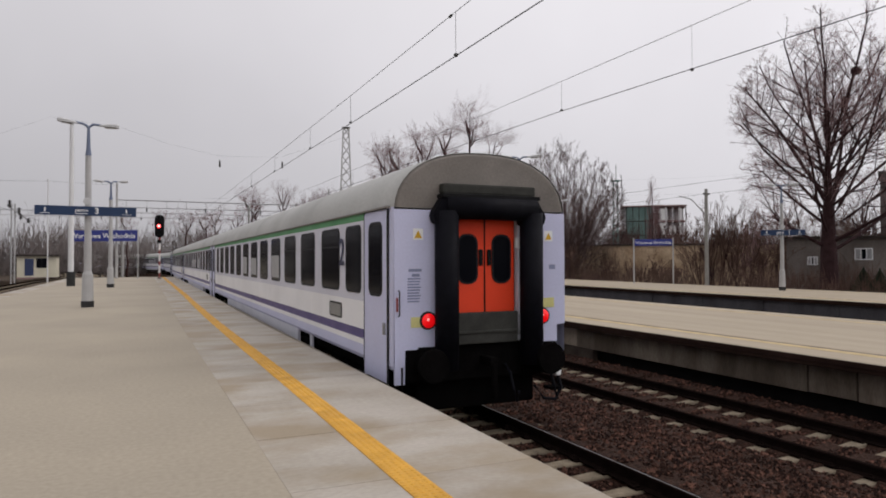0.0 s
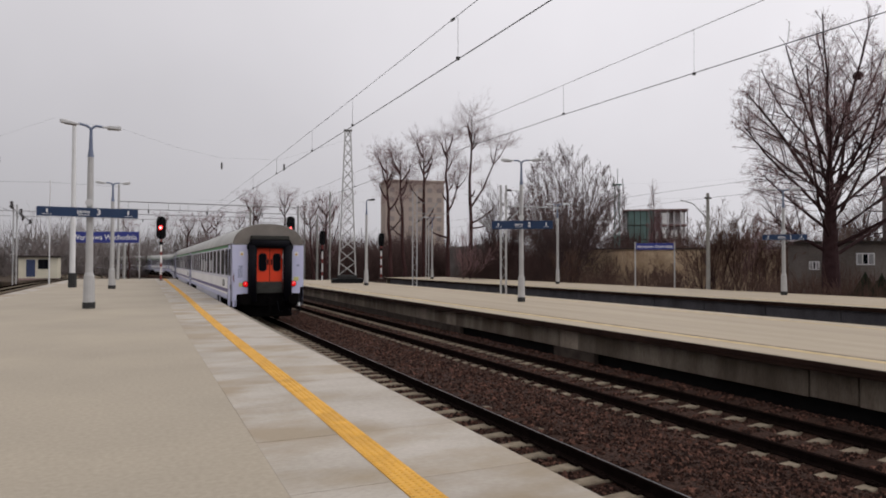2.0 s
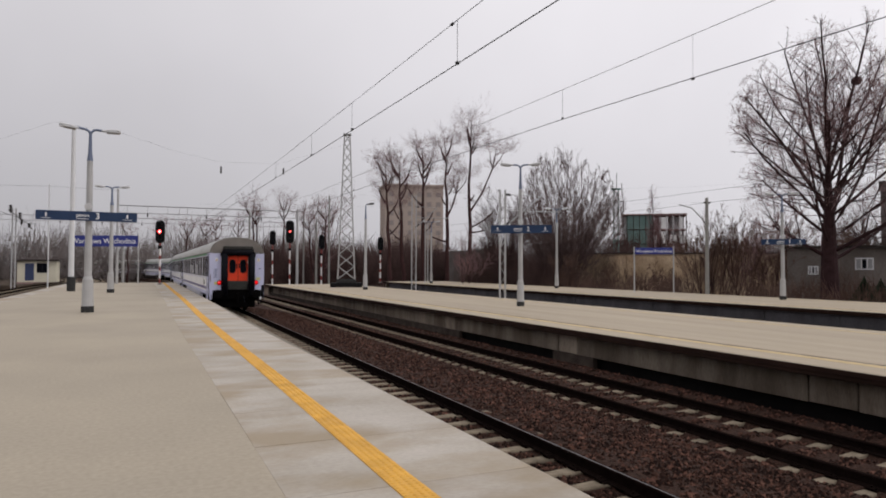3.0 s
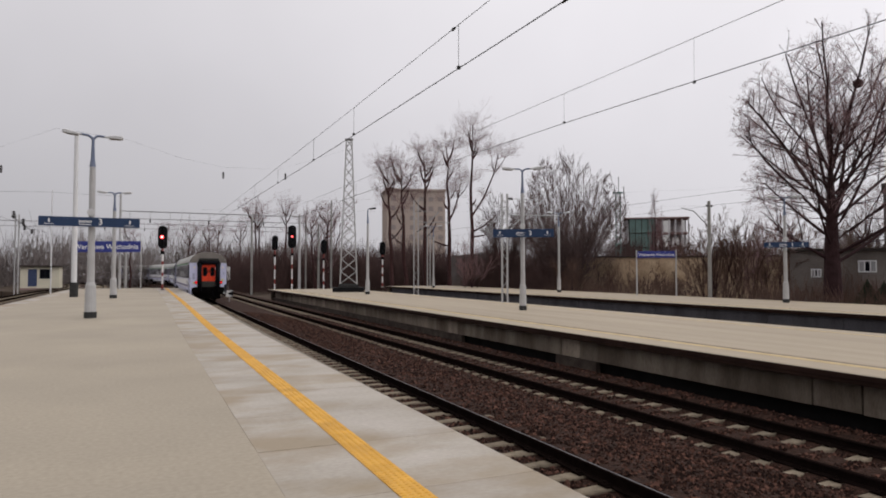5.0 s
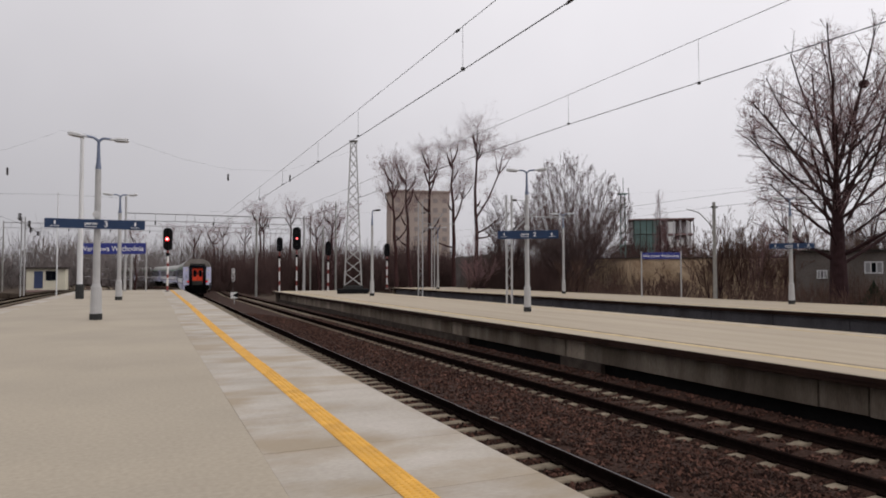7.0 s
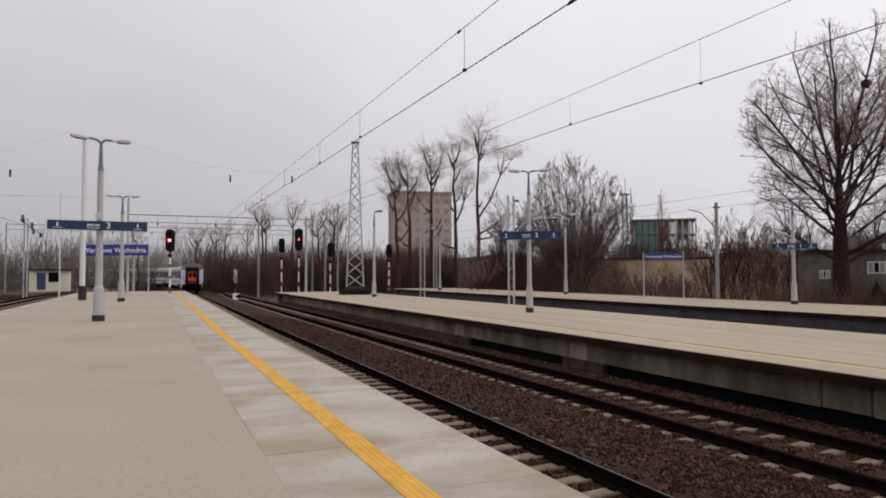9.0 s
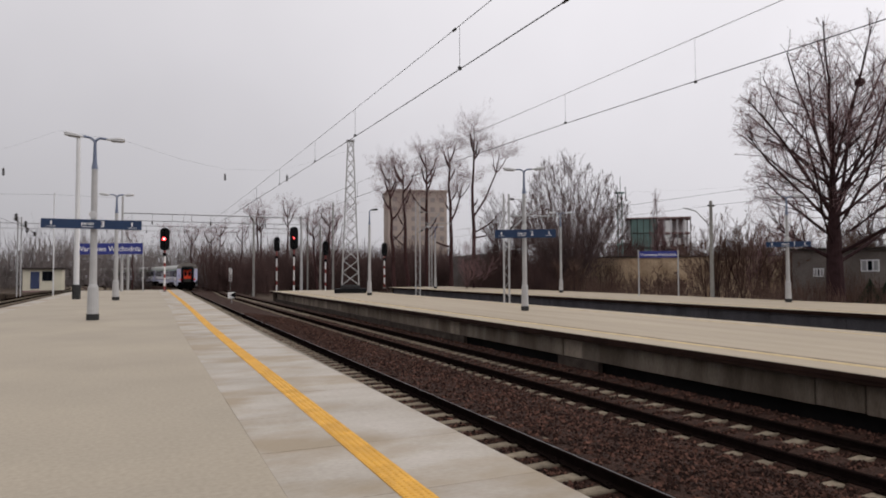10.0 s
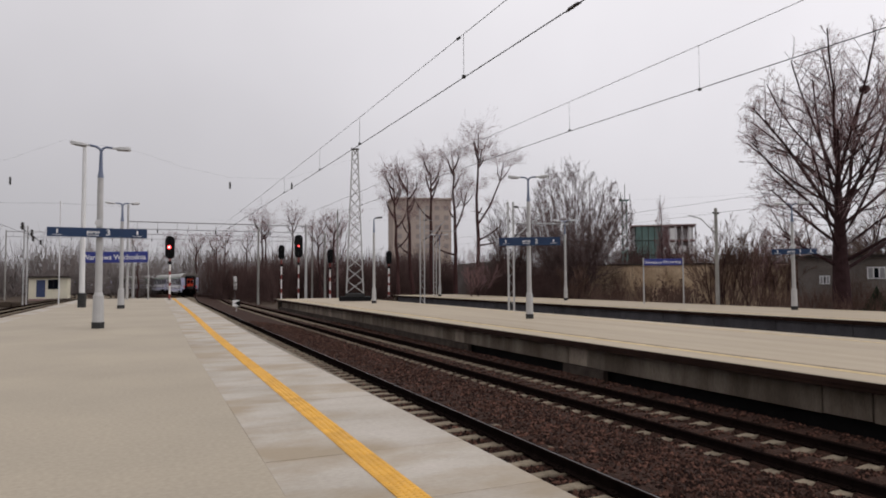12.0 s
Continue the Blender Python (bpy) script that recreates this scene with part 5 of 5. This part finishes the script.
        grow(thick, fine, rng, a, nd, length * shrink * rng.uniform(0.7, 1.15) * (1.15 - 0.45 * k), max(twig_r, radii[i] * 0.40), level + 1, top, wander, lift, spread, kids, twig_r, shrink, 0.2, env, deep)


def tree_thing(name, label, group, loc, thick, fine, bark, twigs="twig"):
    t = thing(name, label, "tree", group, pose(*loc))
    part("trunk", thick.mesh("trunk", bark), None, t)
    part("crown", fine.mesh("crown", twigs), None, t, "fine bare twigs")
    return t


def big_tree():
    """A broad egg-shaped crown: long straight limbs rise from a stout trunk, low ones flatter than high ones."""
    rng = random.Random(14)
    thick, fine = Wood(), Wood()
    env = [(0.7, -0.3, 13.4, 7.7, 8.6, 13.0)]
    thick.limb([(0, 0, 0), (0.05, 0, 0.8), (0.0, 0, 3.0), (0.0, 0, 5.5), (0.05, 0, 8.0), (0.1, 0.1, 10.0), (0.15, 0, 12.5)], [0.84, 0.66, 0.58, 0.47, 0.33, 0.22, 0.08], 14)
    for i in range(9):
        a, z = i * 2.399 + 0.4, 6.4 + 0.65 * i
        tilt = radians(rng.uniform(13, 19) + 14 * (1 - i / 8))
        d = Vector((math.cos(a) * math.sin(tilt), math.sin(a) * math.sin(tilt), math.cos(tilt)))
        grow(thick, fine, rng, (0.08, 0, z), d, 13.5 - 0.35 * i, 0.158 - 0.008 * i, 1, 4, 0.07, 0.03, 0.82, (0, 14, 10, 8), 0.0054, 0.36, 0.2, env, 3)
    for i in range(25):
        k = i / 24
        z = 3.8 + 7.8 * k
        a = i * 2.399 + rng.uniform(-0.3, 0.3)
        tilt = radians(64 - 22 * k + rng.uniform(-6, 6))
        d = Vector((math.cos(a) * math.sin(tilt), math.sin(a) * math.sin(tilt), math.cos(tilt)))
        grow(thick, fine, rng, (0.0, 0, z), d, (11.5 - 2.5 * k) * rng.uniform(0.9, 1.12), 0.140 - 0.06 * k, 1, 4, 0.085, 0.055, 0.80, (0, 12, 9, 8), 0.0054, 0.42, 0.22, env, 3)
    nest = bmesh.new()
    bmesh.ops.create_icosphere(nest, subdivisions=2, radius=0.36)
    for v in nest.verts:
        v.co *= 1 + 0.25 * noise.noise(v.co * 6)
    t = tree_thing("bare_tree", "large spreading leafless tree beside the outer platform", "trees", (45.3, 32.6, GROUND), thick, fine, "bark")
    b = part("nest", nest, "bark", t, "round dark bird nest")
    b.location = (1.6, -1.1, 17.0)


def pollard(loc, tip, seed, lean, arms=(), puff=3.0, dense=True):
    """A tall pollarded tree: bare dark trunk, cut-back arms (height share, side, reach, rise), a soft puff of shoots at the ends."""
    rng = random.Random(seed)
    thick, fine = Wood(), Wood()
    top = Vector((lean * tip, 0, tip))
    g = min(1.0, tip / 19)
    trunk = [Vector((0, 0, 0)).lerp(top, k / 8) + Vector((rng.gauss(0, 0.10), rng.gauss(0, 0.10), 0)) * (k > 0) for k in range(9)]
    thick.limb(trunk, [g * r for r in (0.36, 0.31, 0.28, 0.26, 0.23, 0.19, 0.15, 0.10, 0.05)], 10)
    ends = [(trunk[i].lerp(trunk[i + 1], 0.5), 0.75) for i in (5, 6)] + [(trunk[7], 1.0), (trunk[8], 1.1)]
    for k, side, reach, rise in list(arms) + [(rng.uniform(0.72, 0.92), (-1, 1)[i % 2], rng.uniform(0.7, 1.5), rng.uniform(1.4, 2.6)) for i in range(4)]:
        i = min(7, int(k * 8))
        a = trunk[i].lerp(trunk[i + 1], k * 8 - i)
        off = rng.uniform(-0.5, 0.5) * reach
        pts = [a, a + Vector((side * reach * 0.45, off * 0.5, rise * 0.30)), a + Vector((side * reach * 0.85, off, rise * 0.70)), a + Vector((side * reach, off, rise))]
        thick.limb(pts, [g * r for r in (0.15, 0.125, 0.10, 0.06)], 6)
        if k + rise / tip > 0.60:
            ends.append((pts[3], 0.9))
            if rise > 2.2:
                ends.append((pts[2], 0.7))
            if rise > 5:
                ends += [(pts[3] + Vector((0, 0, -0.8)), 1.0), (pts[1], 0.5)]
                for s in (-1, 1):
                    q = pts[2] + Vector((s * 1.1 + side * 0.8, 0.2, 2.4))
                    thick.limb([pts[2], pts[2].lerp(q, 0.5) + Vector((s * 0.2, 0, 0)), q], [0.09, 0.07, 0.04], 5)
                    ends.append((q, 0.9))
    for p, share in ends:
        for _ in range(12 if dense else 8):
            d = Vector((rng.gauss(0, 0.75), rng.gauss(0, 0.75), rng.uniform(0.2, 1.0))).normalized()
            grow(fine, fine, rng, p, d, puff * share * rng.uniform(0.5, 1.1), 0.013, 2, 4, 0.10, 0.07, 0.6, (0, 0, 7, 4) if dense else (0, 0, 5, 2), 0.0042 if dense else 0.007, 0.55)
    tree_thing("pollarded_tree", "tall leafless pollarded tree with thin top shoots", "row of pollarded trees", loc, thick, fine, "bark_red")


def willow(loc, stems, seed):
    """A broad many-stemmed dome of fine upright twigs in three overlapping lobes."""
    rng = random.Random(seed)
    thick, fine = Wood(), Wood()
    env = [(-0.2, 0.1, 10.3, 5.2, 8.0, 16.0), (2.9, -1.2, 9.2, 4.2, 6.4, 14.0), (-3.1, 1.3, 7.4, 3.8, 5.4, 12.0)]
    for i in range(stems):
        a = i * 2.399
        tilt = radians(38) * ((i + 0.5) / stems) ** 0.6
        d = Vector((math.cos(a) * math.sin(tilt), math.sin(a) * math.sin(tilt), math.cos(tilt)))
        grow(thick, fine, rng, (math.cos(a) * 0.5, math.sin(a) * 0.5, 0), d, 18.5 * rng.uniform(0.8, 1.05), 0.06, 1, 4, 0.07, 0.03, 0.5, (5, 17, 9, 4), 0.0098, 0.27, 0.16, env)
    tree_thing("bare_tree", "dense leafless willow behind the platform", "trees", loc, thick, fine, "willow", "willow")


def bush_tree(loc, height, width, seed, stems, label, name="bare_tree", top=4, kids=(5, 8, 8, 6), twig=0.012, tone="twig", env=()):
    """A many-stemmed leafless tree with a dense fan of upright twigs."""
    rng = random.Random(seed)
    thick, fine = Wood(), Wood()
    for i in range(stems):
        a = i * 2.399
        s = width * rng.uniform(0.15, 0.9)
        d = Vector((math.cos(a) * s, math.sin(a) * s, height * 0.8))
        grow(thick, fine, rng, (math.cos(a) * 0.3, math.sin(a) * 0.3, 0), d, height * rng.uniform(0.55, 0.75) * (1.06 - 0.34 * (s / width) ** 2), max(0.04, 0.006 * height), 1, top, 0.12, 0.10, 0.5, kids, twig, 0.45, env=env)
    tree_thing(name, label, "trees", loc, thick, fine, "bark", tone)


big_tree()
pollard((31.5, 88.0, GROUND), 17.3, 21, -0.05, ((0.62, 1, 1.3, 2.2), (0.70, -1, 1.1, 2.4), (0.45, 1, 1.8, 2.2)))
pollard((33.5, 88.6, GROUND), 17.8, 22, -0.03, ((0.55, -1, 1.2, 1.8), (0.72, 1, 1.3, 2.2), (0.40, -1, 1.9, 1.6)))
pollard((36.4, 88.0, GROUND), 20.2, 23, -0.005, ((0.60, -1, 2.4, 2.4), (0.46, 1, 1.3, 2.0), (0.40, 1, 1.7, 2.3), (0.74, 1, 1.0, 2.6)))
pollard((40.2, 88.0, GROUND), 21.4, 24, -0.012, ((0.50, 1, 2.2, 5.2), (0.64, 1, 1.1, 1.4), (0.57, -1, 0.9, 1.3), (0.33, -1, 2.3, 1.0)))
pollard((43.6, 88.0, GROUND), 25.0, 25, 0.012, ((0.46, 1, 4.4, 9.6), (0.37, 1, 3.2, 2.8), (0.34, 1, 2.5, 0.5), (0.52, 1, 0.8, 1.2)), 3.4)
willow((45.2, 65.8, GROUND), 84, 31)
bush_tree((68.0, 70.0, GROUND), 9.0, 4.0, 32, 8, "small dark leafless tree by the outbuilding", kids=(5, 7, 6, 4))
bush_tree((54.0, 46.5, GROUND), 8.6, 4.0, 33, 9, "small dark leafless tree beside the mast", kids=(5, 7, 6, 4))
bush_tree((34.5, 70.0, GROUND), 9.0, 3.0, 34, 7, "small dark leafless tree at the platform end", kids=(5, 7, 6, 4))
bush_tree((86.6, 97.0, GROUND), 24.0, 1.3, 35, 10, "upright leafless poplar before the building site", kids=(5, 15, 9, 4), twig=0.0075, tone="twig", env=[(0, 0, 11.5, 1.45, 8.4, 16.0)])
bush_tree((41.5, 74.0, GROUND), 14.0, 5.4, 38, 16, "small dark leafless tree beside the willow", kids=(5, 9, 8, 5), twig=0.011, tone="scrub")
bush_tree((24.0, 99.0, GROUND), 15.0, 4.0, 36, 7, "leafless tree beyond the signals", kids=(5, 7, 6, 4))


def brush(name, label, material, spots, seed, blades, r=0.02, bent=True):
    """Uncountable scrub: many thin bent stems with side twigs, joined in one mesh."""
    rng = np.random.default_rng(seed)
    V, Fc, base = [], [], 0
    quad = np.array([(0, 1, 4, 3), (1, 2, 5, 4), (2, 0, 3, 5), (3, 4, 7, 6), (4, 5, 8, 7), (5, 3, 6, 8)])
    ring = np.array([(1, 0, 0), (-0.5, 0.87, 0), (-0.5, -0.87, 0)])
    rings = 3 if bent else 2
    quad = quad if bent else quad[:3]
    for x, y, z, height, width in spots:
        n = blades
        root = np.stack([x + rng.normal(0, width * 0.35, n), y + rng.normal(0, width * 0.35, n), z + height * rng.random(n) ** 1.5 * 0.65], -1)
        out = rng.normal(0, 0.32, (n, 3))
        out[:, 2] = np.abs(out[:, 2]) + 0.7
        ln = height * (0.18 + 0.3 * rng.random(n))[:, None]
        mid_p = root + out * ln * 0.5
        end_p = root + out * ln + rng.normal(0, 0.08, (n, 3)) * ln
        rr = (r * (0.5 + rng.random(n)))[:, None, None]
        levels = [root[:, None] + ring * rr, mid_p[:, None] + ring * rr * 0.7, end_p[:, None] + ring * rr * 0.25]
        v = np.concatenate(levels if bent else levels[::2], 1)
        V.append(v.reshape(-1, 3))
        Fc.append((quad[None] + (base + np.arange(n) * 3 * rings)[:, None, None]).reshape(-1, 4))
        base += n * 3 * rings
    me = bpy.data.meshes.new(name)
    me.from_pydata(np.concatenate(V).tolist(), [], np.concatenate(Fc).tolist())
    me.materials.append(M[material])
    return tagged(new(name, me), label, "scrub", kind="stuff")


rs = random.Random(5)
thicket = [(38.5 + rs.uniform(0, 5), rs.uniform(66, 80), GROUND, rs.uniform(4.5, 7.5), 2.6) for _ in range(16)]
thicket += [(45.2 + rs.uniform(-6, 5), 64.5 + rs.uniform(-2, 2), GROUND, rs.uniform(3.0, 6.0), 2.4) for _ in range(16)]
brush("scrub", "dark tangled thicket round the willow's foot", "scrub", thicket, 10, 420, 0.014)
near_spots = [(39.5 + rs.uniform(0, 4) + (0.5 if y > 50 else 0), y, GROUND, rs.uniform(1.8, 3.4), 2.2) for y in np.arange(20, 84, 1.9)]
near_spots += [(48 + rs.uniform(0, 14), rs.uniform(30, 41), GROUND, rs.uniform(2.5, 5), 3.0) for _ in range(18)]
near_spots += [(46.6 + 9.2 * k / 9 + rs.uniform(-0.8, 0.8), 37.2 - 11.9 * k / 9, GROUND, rs.uniform(1.8, 4.2), 2.0) for k in range(10)]
brush("scrub", "tangled brown leafless scrub behind the platform", "near_scrub", near_spots, 6, 260, 0.014)
far_spots = [(x + rs.uniform(-2, 2), 108 + 0.10 * abs(x) + rs.uniform(-6, 26), GROUND, rs.uniform(6.0, 9.2), 5.0) for x in np.arange(10, 74, 1.3)]
far_spots += [(70 + i * 2.2 + rs.uniform(-2, 2), 104 - i * 1.1 + rs.uniform(-4, 8), GROUND, rs.uniform(7, 11), 5.0) for i in range(36)]
belt_spots = [(d * math.sin(radians(a)) + rs.uniform(-2, 2), d * math.cos(radians(a)) + rs.uniform(-3, 8), GROUND, rs.uniform(4.6, 7.0), 4.5) for a in np.arange(31, 62, 0.8) for d in (100, 112)]
brush("woods", "brown leafless woods beyond the outbuilding", "scrub", belt_spots, 9, 360, 0.026, False)
brush("woods", "brown leafless woods behind the signals", "scrub", far_spots, 7, 480, 0.045, False)
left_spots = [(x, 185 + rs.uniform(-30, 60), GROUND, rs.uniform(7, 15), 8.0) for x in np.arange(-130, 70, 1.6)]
brush("woods", "far leafless woods along the line, coloured pale for haze", "far_wood", left_spots, 8, 250, 0.066, False)
for i, (x, y, h, lean) in enumerate(((10.6, 130, 13.0, 0.0), (16.1, 131, 14.0, 0.02), (18.8, 130, 18.5, 0.01), (20.2, 133, 17.5, -0.02), (24.5, 130, 19.0, 0.0), (7.1, 132, 12.5, 0.01), (-3.0, 150, 13.0, 0.0), (3.0, 150, 14.0, 0.02), (22.6, 97, 13.0, -0.06), (24.3, 97, 14.5, 0.02), (13.5, 145, 14.5, 0.0), (28.0, 112, 14.0, 0.02))):
    pollard((x, y, GROUND), h * 0.84, 200 + i, lean, puff=h * 0.16, dense=False)


def conifer(x, y, h):
    rng = random.Random(int(x * 10))
    t = thing("conifer", "small dark green conifer behind the platform", "tree", "trees", pose(x, y, GROUND))
    part("trunk", rodded((0, 0, 0), (0, 0, h * 0.9), 0.09, 0.02, sides=6), "bark", t)
    w = Wood()
    for _ in range(1500):
        k = rng.random() ** 0.8
        a = rng.uniform(0, 6.283)
        d = Vector((math.cos(a), math.sin(a), rng.uniform(-0.2, 0.5)))
        p = Vector((0, 0, h * (0.08 + 0.9 * k)))
        q = p + d * (1 - k) * h * 0.46 * rng.uniform(0.5, 1.1)
        w.limb([p.lerp(q, 0.2), q], [0.06, 0.02], 3)
    part("crown", w.mesh("crown", "conifer"), None, t, "dark green needles")


for i, (x, y, h) in enumerate(((46.5, 54.5, 4.6), (48.6, 52.5, 4.0), (50.5, 50.0, 5.2), (44.5, 57.5, 4.4), (57.0, 45.0, 9.5), (60.0, 41.0, 10.0), (41.5, 60.0, 5.5), (56.0, 39.0, 6.5), (62.0, 50.0, 11.5), (66.0, 46.0, 12.0), (55.0, 50.0, 7.0), (48.0, 40.0, 6.0), (44.5, 43.5, 9.6), (45.2, 42.6, 9.0), (47.0, 41.5, 8.5), (42.5, 47.5, 4.6), (70.0, 60.0, 11.0), (76.0, 66.0, 11.5), (64.0, 66.0, 10.0))):
    bush_tree((x, y, GROUND), h, 3.6, 60 + i, 9, "small brown leafless tree among the scrub", kids=(5, 7, 6, 4), twig=0.012, tone="near_scrub")
bush_tree((65.6, 36.6, GROUND), 15.5, 3.4, 95, 14, "tall dark leafless tree beyond the garage", kids=(5, 10, 8, 5), twig=0.012, tone="scrub")
bush_tree((63.0, 41.0, GROUND), 11.0, 4.0, 96, 12, "dark leafless tree beyond the garage", kids=(5, 9, 8, 4), twig=0.012, tone="scrub")
conifer(43.1, 28.6, 2.9)
conifer(44.0, 28.1, 2.8)

# ---- paving pieces of the near platform ----
def bow(y):
    """The platform's edge bends in a hand's width where the paving was relaid."""
    return -0.15 * math.exp(-((y - 20) / 11) ** 2)


def paving_pieces():
    rng = random.Random(2)
    row = 1.5
    inner = mesh_from(boxed(0.004, 0.004, -0.1, 0.763, row - 0.004, 0.0, bevel=0.004), "slab", "slab")
    outer = mesh_from(boxed(0.003, 0.004, -0.13, 1.009, row - 0.004, 0.0, bevel=0.006), "slab", "slab")
    y = -13.5 + 0.23
    while y < P3_END - 1.5:
        turn = math.atan2(bow(y + row) - bow(y), row)
        for mesh, x, share in ((inner, 0.95, 0.5), (outer, 1.95, 1.0)):
            s = part("slab", mesh, None, p3)
            s.location = (x + share * bow(y), y, 0.003 + rng.uniform(-0.002, 0.002))
            s.rotation_euler = (rng.gauss(0, 0.0008), rng.gauss(0, 0.0008), -turn * share)
        y += row
    bm = boxed(0.002, 0.002, -0.06, 0.238, 0.238, 0.004)
    for i in range(4):
        for k in range(4):
            bmesh.ops.create_cone(bm, cap_ends=True, segments=7, radius1=0.021, radius2=0.013, depth=0.006, matrix=Matrix.Translation((0.03 + 0.06 * i, 0.03 + 0.06 * k, 0.007)))
    tile = mesh_from(bm, "tactile_tile", "tactile")
    for i in range(290):
        s = part("tactile_tile", tile, None, p3)
        s.location = (1.714 + 0.6 * bow(0.6 + 0.24 * i), 0.6 + 0.24 * i, 0.005 + rng.uniform(-0.001, 0.001))
    part("yellow_band", boxed(1.716, -13.9, -0.06, 1.95, 0.598, 0.004), "tactile", p3)
    part("yellow_band", boxed(1.716, 0.6 + 0.24 * 290, -0.06, 1.95, P3_END - 0.5, 0.004), "tactile", p3)


paving_pieces()


# ---- the train runs away along the curving track ----
REAR = [(0, 8.74), (0.5, 13.2), (1, 18.0), (1.5, 22.8), (2, 27.6), (2.5, 32.4), (3, 37.3), (5, 57.2), (7, 77.0), (9, 96.3), (12, 124.5)]


def rear_at(t):
    return float(np.interp(t, [a for a, _ in REAR], [b for _, b in REAR]))


def motions():
    for i, c in enumerate(train):
        rows = []
        for k in range(25):
            t = 0.5 * k
            y0 = rear_at(t) + LENGTH * i
            a, b = y0 + 3.7, y0 + 22.7
            turn = math.atan2(-(lat(b) - lat(a)), b - a)
            x0 = TRACK_A + lat(a) + 3.7 * math.sin(turn)
            rows.append((t, pose(x0, a - 3.7 * math.cos(turn), RAIL_A, 0, 0, math.degrees(turn))))
        walk(c, rows)


motions()
